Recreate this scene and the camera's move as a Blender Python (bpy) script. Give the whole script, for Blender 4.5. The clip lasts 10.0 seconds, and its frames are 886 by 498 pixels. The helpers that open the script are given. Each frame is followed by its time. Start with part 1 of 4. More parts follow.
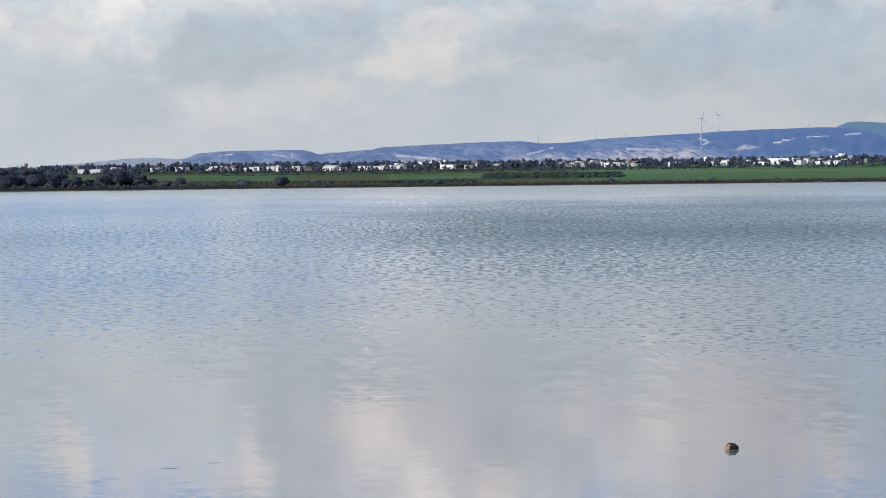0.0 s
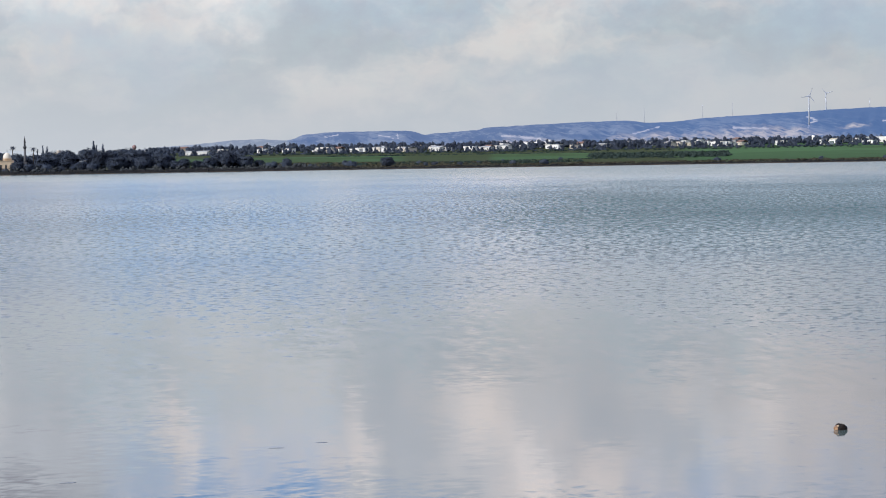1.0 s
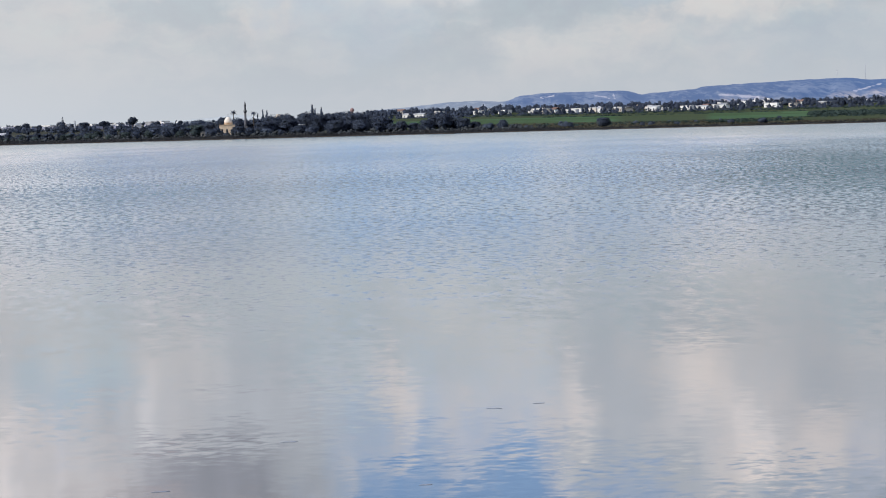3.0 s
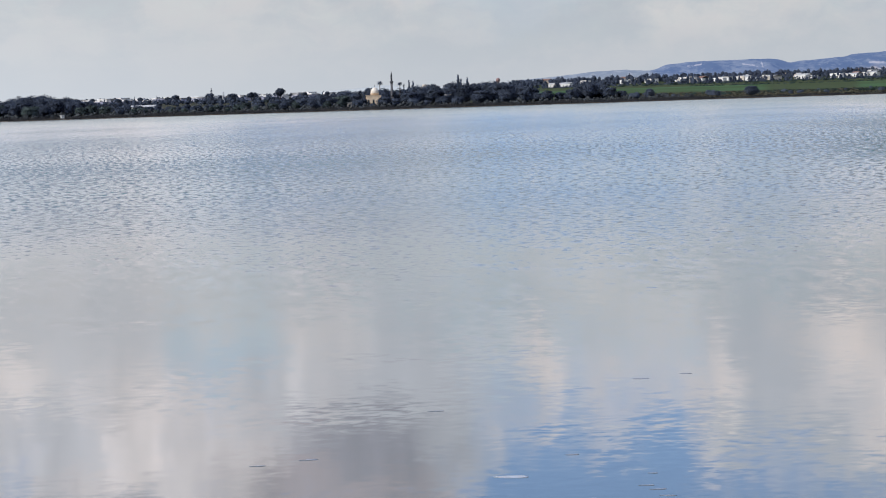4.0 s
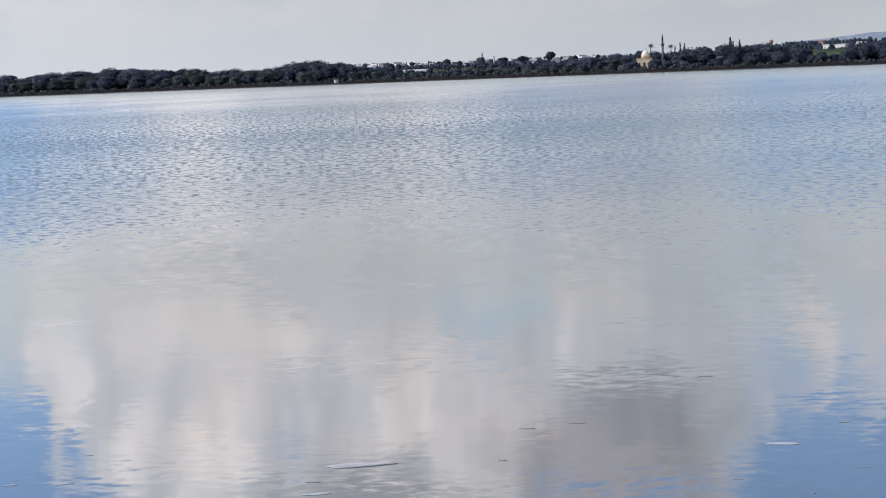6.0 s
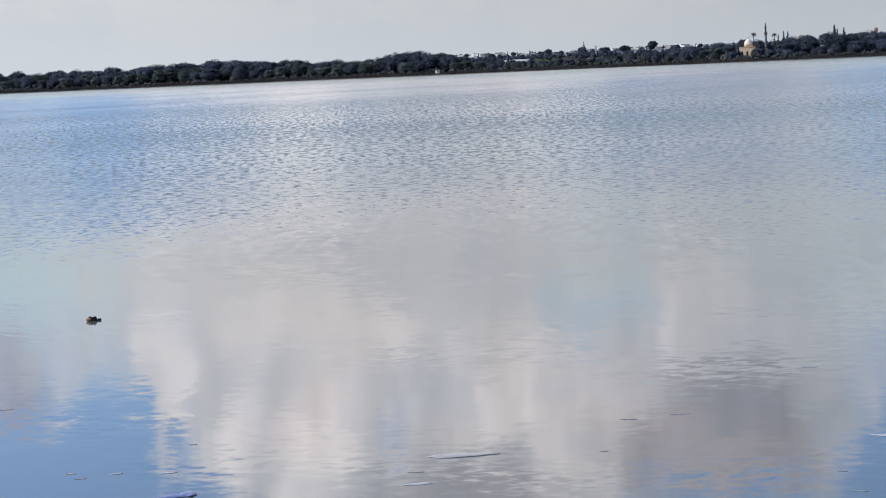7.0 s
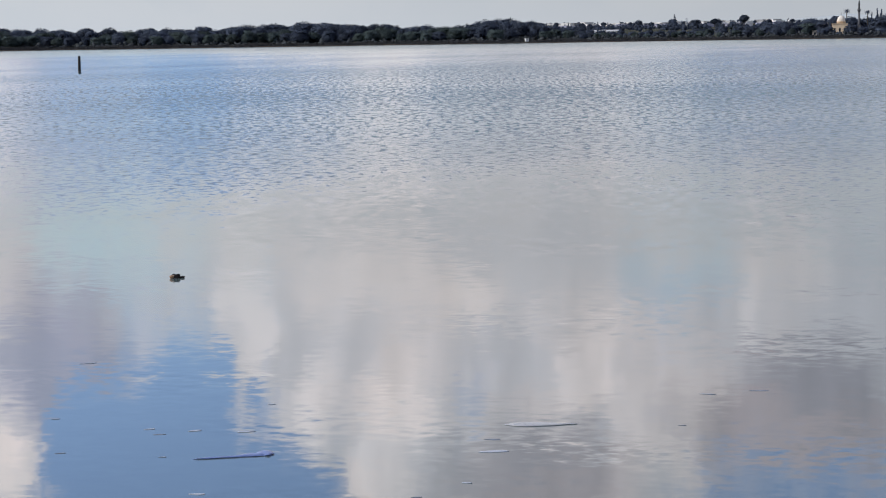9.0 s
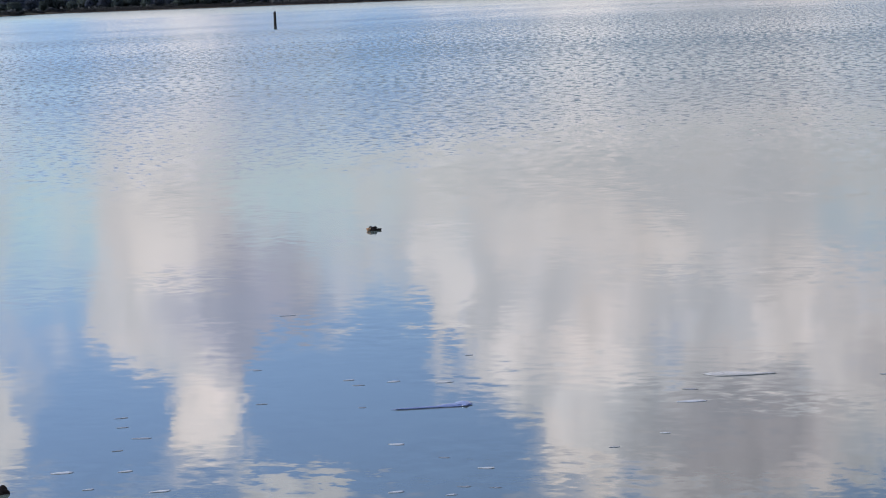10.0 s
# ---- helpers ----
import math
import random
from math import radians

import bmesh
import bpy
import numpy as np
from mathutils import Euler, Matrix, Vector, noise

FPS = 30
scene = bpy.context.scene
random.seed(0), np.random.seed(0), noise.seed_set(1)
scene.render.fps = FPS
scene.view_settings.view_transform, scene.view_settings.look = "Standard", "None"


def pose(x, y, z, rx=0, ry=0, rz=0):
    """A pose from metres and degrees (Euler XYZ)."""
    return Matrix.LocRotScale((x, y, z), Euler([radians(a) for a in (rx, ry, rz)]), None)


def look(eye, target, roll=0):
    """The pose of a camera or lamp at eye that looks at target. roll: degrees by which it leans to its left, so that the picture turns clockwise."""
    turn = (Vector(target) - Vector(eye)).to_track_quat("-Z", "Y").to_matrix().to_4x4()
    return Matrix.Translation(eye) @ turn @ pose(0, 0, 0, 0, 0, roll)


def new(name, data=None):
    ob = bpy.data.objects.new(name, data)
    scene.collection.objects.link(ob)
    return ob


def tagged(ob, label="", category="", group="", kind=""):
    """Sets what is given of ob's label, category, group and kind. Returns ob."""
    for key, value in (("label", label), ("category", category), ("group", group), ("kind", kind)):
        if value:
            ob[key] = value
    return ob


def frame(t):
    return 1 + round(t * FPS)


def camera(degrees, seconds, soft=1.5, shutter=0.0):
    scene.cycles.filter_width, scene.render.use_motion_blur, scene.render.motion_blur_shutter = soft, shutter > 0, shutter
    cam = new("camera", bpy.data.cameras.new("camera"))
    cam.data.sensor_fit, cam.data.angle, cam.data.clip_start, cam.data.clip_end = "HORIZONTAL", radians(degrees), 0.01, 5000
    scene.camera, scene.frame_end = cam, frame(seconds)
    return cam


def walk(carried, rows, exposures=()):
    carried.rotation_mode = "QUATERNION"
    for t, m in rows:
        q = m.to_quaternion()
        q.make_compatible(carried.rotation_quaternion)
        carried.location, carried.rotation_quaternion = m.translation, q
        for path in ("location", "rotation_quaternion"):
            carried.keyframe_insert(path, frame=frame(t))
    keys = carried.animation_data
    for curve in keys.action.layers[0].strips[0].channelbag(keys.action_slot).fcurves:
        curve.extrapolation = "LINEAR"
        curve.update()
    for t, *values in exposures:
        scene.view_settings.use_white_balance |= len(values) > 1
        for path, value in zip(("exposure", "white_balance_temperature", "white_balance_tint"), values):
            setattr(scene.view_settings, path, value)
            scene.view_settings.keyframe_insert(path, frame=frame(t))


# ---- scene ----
cam = camera(24.0, 10.0, soft=1.0)

# ---- camera: it turns to the left where it stands, at eye height on the bank ----
EYE = 1.7
# seconds, heading (to the left of +Y), tilt, roll, in degrees
PATH = [
    (0.0, 0.000, -1.807, -0.655),
    (0.5, 1.641, -2.461, -0.912),
    (1.0, 2.912, -2.311, -0.928),
    (1.5, 4.332, -2.418, -0.841),
    (2.0, 5.286, -2.408, -0.808),
    (2.5, 7.015, -2.821, -1.125),
    (3.8, 12.006, -3.817, -1.801),
    (4.0, 12.934, -3.969, -1.813),
    (4.5, 15.785, -4.162, -2.125),
    (5.0, 17.208, -4.360, -1.963),
    (5.2, 18.129, -4.475, -2.280),
    (6.3, 20.996, -4.817, -2.132),
    (6.5, 21.502, -4.920, -2.319),
    (7.0, 23.199, -4.869, -2.452),
    (7.5, 24.441, -4.322, -2.094),
    (8.0, 24.780, -4.624, -1.920),
    (8.5, 25.358, -5.040, -1.427),
    (9.0, 25.517, -5.701, -0.861),
    (9.5, 27.806, -6.153, -1.659),
    (10.0, 30.952, -6.923, -2.106),
]
walk(cam, [(t, pose(0, 0, EYE, 90 + tilt, 0, heading) @ pose(0, 0, 0, 0, 0, roll)) for t, heading, tilt, roll in PATH],
     exposures=((0.0, 0.02), (2.5, -0.02), (4.5, -0.03), (5.0, -0.09), (6.5, -0.08), (7.5, -0.19), (8.0, -0.22), (9.0, -0.23), (10.0, -0.19)))

# ---- world: hazy sky with broken cloud ----
SUN_AZ, SUN_EL = 126.0, 34.0  # to the left of +Y, above the horizon


class Nodes:
    """Short forms for building a node tree."""

    def __init__(self, tree):
        self.tree = tree
        tree.nodes.clear()

    def add(self, kind, **values):
        n = self.tree.nodes.new(kind)
        for key, value in values.items():
            setattr(n, key, value)
        return n

    def link(self, a, b):
        if isinstance(a, bpy.types.Node):
            a = a.outputs[0]
        if isinstance(a, bpy.types.NodeSocket):
            self.tree.links.new(a, b)
        else:
            b.default_value = a

    def math(self, op, a, b=0.0, c=None, clamp=False):
        n = self.add("ShaderNodeMath", operation=op, use_clamp=clamp)
        self.link(a, n.inputs[0])
        self.link(b, n.inputs[1])
        if c is not None:
            self.link(c, n.inputs[2])
        return n.outputs[0]

    def vec(self, op, a, b=(0, 0, 0), out=0):
        n = self.add("ShaderNodeVectorMath", operation=op)
        self.link(a, n.inputs[0])
        self.link(b, n.inputs[1])
        return n.outputs[out]

    def scale(self, a, s):
        n = self.add("ShaderNodeVectorMath", operation="SCALE")
        self.link(a, n.inputs[0])
        self.link(s, n.inputs[3])
        return n.outputs[0]

    def mix(self, fac, a, b, blend="MIX"):
        n = self.add("ShaderNodeMix", data_type="RGBA", blend_type=blend)
        self.link(fac, n.inputs[0])
        self.link((*a, 1) if isinstance(a, tuple) else a, n.inputs[6])
        self.link((*b, 1) if isinstance(b, tuple) else b, n.inputs[7])
        return n.outputs[2]

    def noise(self, vector, scale, detail=3.0, rough=0.55, out=0):
        n = self.add("ShaderNodeTexNoise")
        n.inputs["Scale"].default_value, n.inputs["Detail"].default_value, n.inputs["Roughness"].default_value = scale, detail, rough
        if vector is not None:
            self.link(vector, n.inputs["Vector"])
        return n.outputs[out]

    def ramp(self, x, lo, hi, a=0.0, b=1.0):
        n = self.add("ShaderNodeMapRange", interpolation_type="SMOOTHSTEP")
        for i, v in enumerate((x, lo, hi, a, b)):
            self.link(v, n.inputs[i])
        return n.outputs[0]


def build_world():
    world = bpy.data.worlds.new("sky")
    scene.world = world
    world.use_nodes = True
    N = Nodes(world.node_tree)
    coord = N.add("ShaderNodeTexCoord").outputs["Generated"]
    direction = N.vec("NORMALIZE", coord)
    xyz = N.add("ShaderNodeSeparateXYZ")
    N.link(direction, xyz.inputs[0])
    az = N.math("MULTIPLY", N.math("ARCTAN2", N.math("MULTIPLY", xyz.outputs[0], -1.0), xyz.outputs[1]), 57.2958)
    el = N.math("MULTIPLY", N.math("ARCSINE", xyz.outputs[2]), 57.2958)
    flat = N.add("ShaderNodeCombineXYZ")
    N.link(az, flat.inputs[0])
    N.link(el, flat.inputs[1])
    wobble = N.vec("SUBTRACT", N.noise(flat, 0.55, 4, 0.6, out=1), (0.5, 0.5, 0.5))
    wide = N.vec("SUBTRACT", N.noise(flat, 0.16, 2, 0.5, out=1), (0.5, 0.5, 0.5))
    place = N.vec("ADD", N.vec("ADD", flat, N.scale(wobble, 3.3)), N.scale(wide, 0.8))

    def mass(total, c_az, c_el, r_az, r_el, amount):
        """Adds one soft mass of cloud, or of clear sky."""
        away = N.vec("DIVIDE", N.vec("SUBTRACT", place, (c_az, c_el, 0)), (r_az, r_el, 1e6))
        d = N.vec("LENGTH", away, out=1)
        return N.math("ADD", total, N.ramp(d, 0.35, 1.35, amount, 0.0))

    # cloud cover by elevation: veiled near the horizon, broken higher up
    stretched = N.vec("MULTIPLY", flat, (0.42, 1.0, 1.0))
    high = N.noise(N.vec("MULTIPLY", flat, (0.7, 1.0, 1.0)), 0.085, 6, 0.6)
    broken = N.math("MULTIPLY_ADD", high, 3.2, -1.0)
    veil = N.ramp(el, 4.0, 15.0, 0.82, 0.0)
    cover = N.math("ADD", veil, N.math("MULTIPLY", broken, N.ramp(el, 10.0, 17.0, 0.0, 0.6)))
    for m in ((24.5, 9.5, 7.4, 4.8, 0.75), (15.4, 9.0, 3.6, 3.0, 0.8), (1.4, 8.0, 4.6, 2.3, 0.8), (-6.5, 7.0, 5.0, 1.8, 0.35),
              (38.6, 6.8, 1.9, 2.5, 0.8), (37.6, 10.2, 1.25, 2.3, 1.2), (35.3, 13.5, 1.6, 1.0, 1.1), (43.6, 11.2, 0.8, 1.8, 1.1), (36.2, 8.3, 1.9, 1.8, 0.5),
              (31.0, 7.9, 0.6, 1.6, 0.7), (29.2, 9.2, 0.8, 1.4, 0.6), (27.0, 11.4, 1.1, 2.8, 0.5), (21.0, 12.8, 0.8, 2.0, 0.6), (23.4, 13.2, 2.2, 2.2, 0.7), (39.6, 8.6, 1.1, 1.5, 0.9),
              (10.2, 7.2, 0.5, 1.3, 0.5), (5.3, 8.2, 0.4, 1.9, 0.6), (0.6, 8.6, 0.9, 1.7, 0.5), (20.0, 11.9, 1.4, 1.4, 0.6)):
        cover = mass(cover, *m)
    for m in ((35.8, 5.4, 3.2, 1.3, -0.3), (41.9, 6.8, 1.6, 2.8, -0.4), (40.4, 11.2, 1.7, 1.9, -1.0), (34.9, 11.2, 1.7, 2.5, -1.0), (32.5, 9.7, 1.3, 1.8, -1.4),
              (31.2, 12.6, 2.8, 1.6, -1.0), (19.5, 6.9, 2.3, 1.3, -0.48), (9.6, 11.7, 2.6, 1.9, -0.95),
              (6.9, 10.1, 0.9, 1.4, -0.75), (2.0, 12.9, 6.0, 1.3, -0.6), (-8.0, 12.2, 6.0, 2.0, -0.35), (24.7, 9.4, 0.9, 0.8, -0.45), (30.4, 9.8, 0.5, 0.7, -0.7)):
        cover = mass(cover, *m)
    # a broad grey sheet high over the fields, unseen, added to grey the ripples' reflections
    cover = mass(cover, -7.0, 13.5, 9.0, 4.2, 0.9)
    cover = mass(cover, -8.0, 27.0, 24.0, 13.0, 1.0)
    cover = mass(cover, 7.0, 21.0, 15.0, 7.0, 0.9)
    grey = 0.0
    for m in ((22.9, 12.4, 2.9, 2.4, 0.9), (15.7, 10.5, 3.3, 2.0, 1.15), (-1.5, 7.4, 2.0, 1.2, 0.12), (-8.0, 23.0, 18.0, 11.0, 1.0), (-11.0, 8.5, 5.0, 4.5, 0.4)):
        grey = mass(grey, *m)
    violet = mass(0.0, 36.2, 8.6, 2.4, 2.4, 0.9)
    bright = 0.0
    for m in ((30.8, 7.7, 0.8, 1.9, 0.9), (28.9, 9.6, 0.6, 1.3, 0.7), (27.0, 11.4, 1.0, 2.6, 0.8), (37.6, 10.2, 0.9, 2.2, 1.0), (38.9, 7.2, 1.0, 1.8, 0.6), (20.9, 13.2, 0.8, 1.4, 0.6),
              (21.6, 8.8, 0.7, 1.2, 0.5), (0.5, 8.8, 0.7, 1.6, 0.8), (5.3, 8.0, 0.5, 1.6, 0.5), (10.0, 7.2, 0.5, 1.2, 0.25), (-4.5, 8.0, 0.6, 1.2, 0.5), (24.8, 7.2, 1.2, 1.0, 0.4), (17.2, 7.2, 0.5, 1.2, 0.5),
              (-8.0, 4.7, 2.2, 0.8, 0.45), (-11.4, 5.0, 0.9, 0.5, 0.5), (0.8, 3.3, 3.6, 0.7, 0.25), (8.2, 4.5, 1.6, 0.6, 0.5), (9.0, 3.9, 2.0, 0.9, 0.3), (5.6, 2.3, 2.6, 0.7, 0.25), (13.0, 4.6, 2.0, 0.5, 0.3),
              (-6.0, 7.6, 0.9, 1.6, 0.5), (-10.6, 7.0, 0.6, 1.3, 0.5), (1.8, 7.2, 1.4, 1.6, 0.4), (1.0, 7.0, 10.0, 2.0, 0.2), (26.5, 6.0, 8.0, 1.8, 0.3)):
        bright = mass(bright, *m)
    # the last slate mass is unseen, added to darken the ruffled water
    slate = 0.0
    for m in ((-9.5, 3.9, 4.4, 1.1, 0.9), (-12.0, 2.3, 3.4, 0.9, 0.6), (-2.5, 2.2, 5.0, 1.0, 0.45), (10.6, 3.0, 2.2, 1.2, 0.6), (5.2, 4.0, 1.5, 0.6, 0.35), (3.0, 4.2, 1.5, 0.6, 0.45), (-5.0, 5.6, 5.0, 1.0, 0.22), (-2.0, 4.2, 1.6, 0.7, 0.3), (12.9, 3.9, 1.6, 0.7, 0.5), (-8.5, 13.5, 9.0, 4.2, 1.0)):
        slate = mass(slate, *m)
    ragged = N.noise(N.vec("MULTIPLY", flat, (1.0, 1.4, 1.0)), 1.1, 5, 0.6)
    cover = N.math("ADD", cover, N.math("MULTIPLY", N.math("MULTIPLY_ADD", ragged, 1.3, -0.65), N.ramp(el, 3.5, 7.0, 0.25, 1.0)))
    cover = N.ramp(cover, -0.05, 1.05)
    # streaks of thicker and thinner cloud in the veil
    streak = N.noise(N.vec("ADD", stretched, N.scale(wobble, 1.2)), 0.42, 5, 0.55)
    thick = N.ramp(streak, 0.40, 0.60)

    sky = N.add("ShaderNodeTexSky", sky_type="NISHITA", sun_disc=False, sun_elevation=radians(SUN_EL),
                sun_rotation=radians(-SUN_AZ), altitude=0.0, air_density=1.2, dust_density=1.0, ozone_density=2.0)
    clear = N.mix(1.0, N.scale(sky, 0.165), (0.86, 1.02, 1.52), "MULTIPLY")
    clear = N.mix(N.ramp(el, 5.5, 9.0, 0.9, 0.0), clear, N.mix(1.0, clear, (1.14, 1.20, 0.92), "MULTIPLY"))  # greener low down
    clear = N.mix(N.ramp(el, 13.0, 19.0, 0.12, 0.8), clear, (0.31, 0.36, 0.47))
    glow = N.math("MULTIPLY", N.ramp(el, 3.0, 11.5, 0.60, CLOUD_TOP), N.ramp(el, 13.5, 24.0, 1.0, 0.40))
    thick = N.mix(N.ramp(az, 6.0, 22.0), thick, N.math("MULTIPLY_ADD", thick, 0.5, 0.3))
    lit = N.scale(N.mix(thick, (0.875, 0.942, 1.065), (1.070, 1.005, 1.005)), glow)
    lit = N.scale(lit, N.math("MULTIPLY_ADD", thick, 0.22, 0.86))
    # ragged towers of thicker and thinner cloud
    tower = N.noise(N.vec("MULTIPLY", N.vec("ADD", flat, N.scale(wobble, 0.8)), (1.0, 0.30, 1.0)), 0.85, 4, 0.6)
    lit = N.scale(lit, N.math("MULTIPLY_ADD", N.math("SUBTRACT", tower, 0.5), N.math("MULTIPLY", N.ramp(el, 4.5, 8.0, 0.0, 0.75), N.ramp(az, 5.0, 14.0, 0.35, 1.0)), 1.0))
    lit = N.mix(N.ramp(el, 4.0, 9.0), lit, N.mix(1.0, lit, (1.040, 0.998, 0.995), "MULTIPLY"))
    lit = N.mix(N.math("MULTIPLY", grey, 1.0, clamp=True), lit, N.mix(1.0, lit, (0.55, 0.52, 0.56), "MULTIPLY"))
    lit = N.mix(violet, lit, N.mix(1.0, lit, (0.50, 0.535, 0.70), "MULTIPLY"))
    lit = N.mix(N.math("MULTIPLY", bright, 1.0, clamp=True), N.scale(lit, 0.97), N.mix(1.0, lit, (1.36, 1.30, 1.23), "MULTIPLY"))
    lit = N.mix(N.math("MULTIPLY", slate, 0.85, clamp=True), lit, (0.43, 0.515, 0.645))
    colour = N.mix(cover, clear, lit)
    colour = N.scale(colour, N.math("MULTIPLY", N.ramp(az, -25.0, 45.0, 0.86, 1.06), N.ramp(az, 20.0, 42.0, 1.0, 1.2)))  # brighter towards the sun
    haze = N.mix(N.ramp(el, -0.5, 4.5), N.scale((0.572, 0.617, 0.676), N.math("MULTIPLY", N.ramp(az, 8.0, 36.0, 0.94, 1.17), N.ramp(az, -13.0, -3.0, 0.90, 1.0))), colour)
    background = N.add("ShaderNodeBackground")
    N.link(haze, background.inputs[0])
    out = N.add("ShaderNodeOutputWorld")
    N.link(background, out.inputs[0])


CLOUD_TOP = 1.32
build_world()
sun = new("sun", bpy.data.lights.new("sun", "SUN"))
sun.data.energy, sun.data.angle, sun.data.color = 3.3, radians(1.5), (1.0, 0.95, 0.87)
sun.matrix_world = look((-math.sin(radians(SUN_AZ)) * math.cos(radians(SUN_EL)) * 50, math.cos(radians(SUN_AZ)) * math.cos(radians(SUN_EL)) * 50,
                         math.sin(radians(SUN_EL)) * 50), (0, 0, 0))


# ---- materials ----
def polar(az, r):
    return -math.sin(radians(az)) * r, math.cos(radians(az)) * r


def material(name, base, rough=0.8, vary=0.25, grain=4.0, second=None, bump=0.0, island=0.0, per_object=0.0, metal=0.0, gloss=0.5, thin=0.0):
    """A surface with stains and grain at two scales, and with chance differences from piece to piece."""
    m = bpy.data.materials.new(name)
    m.use_nodes = True
    N = Nodes(m.node_tree)
    bsdf = N.add("ShaderNodeBsdfPrincipled")
    coord = N.add("ShaderNodeTexCoord").outputs["Object"]
    coarse, fine = N.noise(coord, grain * 0.25, 3), N.noise(coord, grain * 3, 2)
    amount = N.math("ADD", N.math("MULTIPLY", coarse, 0.7), N.math("MULTIPLY", fine, 0.3))
    other = second or tuple(c * 0.55 for c in base)
    colour = N.mix(N.ramp(amount, 0.32, 0.68), other, base)
    value = N.math("MULTIPLY_ADD", amount, vary, 1.0 - vary / 2)
    if island:
        value = N.math("MULTIPLY", value, N.math("MULTIPLY_ADD", N.add("ShaderNodeNewGeometry").outputs["Random Per Island"], island, 1 - island / 2))
    if per_object:
        value = N.math("MULTIPLY", value, N.math("MULTIPLY_ADD", N.add("ShaderNodeObjectInfo").outputs["Random"], per_object, 1 - per_object / 2))
    N.link(N.scale(colour, value), bsdf.inputs["Base Color"])
    N.link(N.math("MULTIPLY_ADD", fine, 0.2, rough - 0.1), bsdf.inputs["Roughness"])
    bsdf.inputs["Metallic"].default_value, bsdf.inputs["Specular IOR Level"].default_value = metal, gloss
    if bump:
        b = N.add("ShaderNodeBump")
        b.inputs["Strength"].default_value, b.inputs["Distance"].default_value = 0.6, bump
        N.link(fine, b.inputs["Height"])
        N.link(b, bsdf.inputs["Normal"])
    out = N.add("ShaderNodeOutputMaterial")
    if thin:  # leaves let some of the light through
        through_leaf, blend = N.add("ShaderNodeBsdfTranslucent"), N.add("ShaderNodeMixShader")
        N.link(N.scale(colour, value), through_leaf.inputs["Color"])
        N.link(thin, blend.inputs[0])
        N.link(bsdf, blend.inputs[1])
        N.link(through_leaf, blend.inputs[2])
        bsdf = blend
    N.link(bsdf, out.inputs[0])
    return m


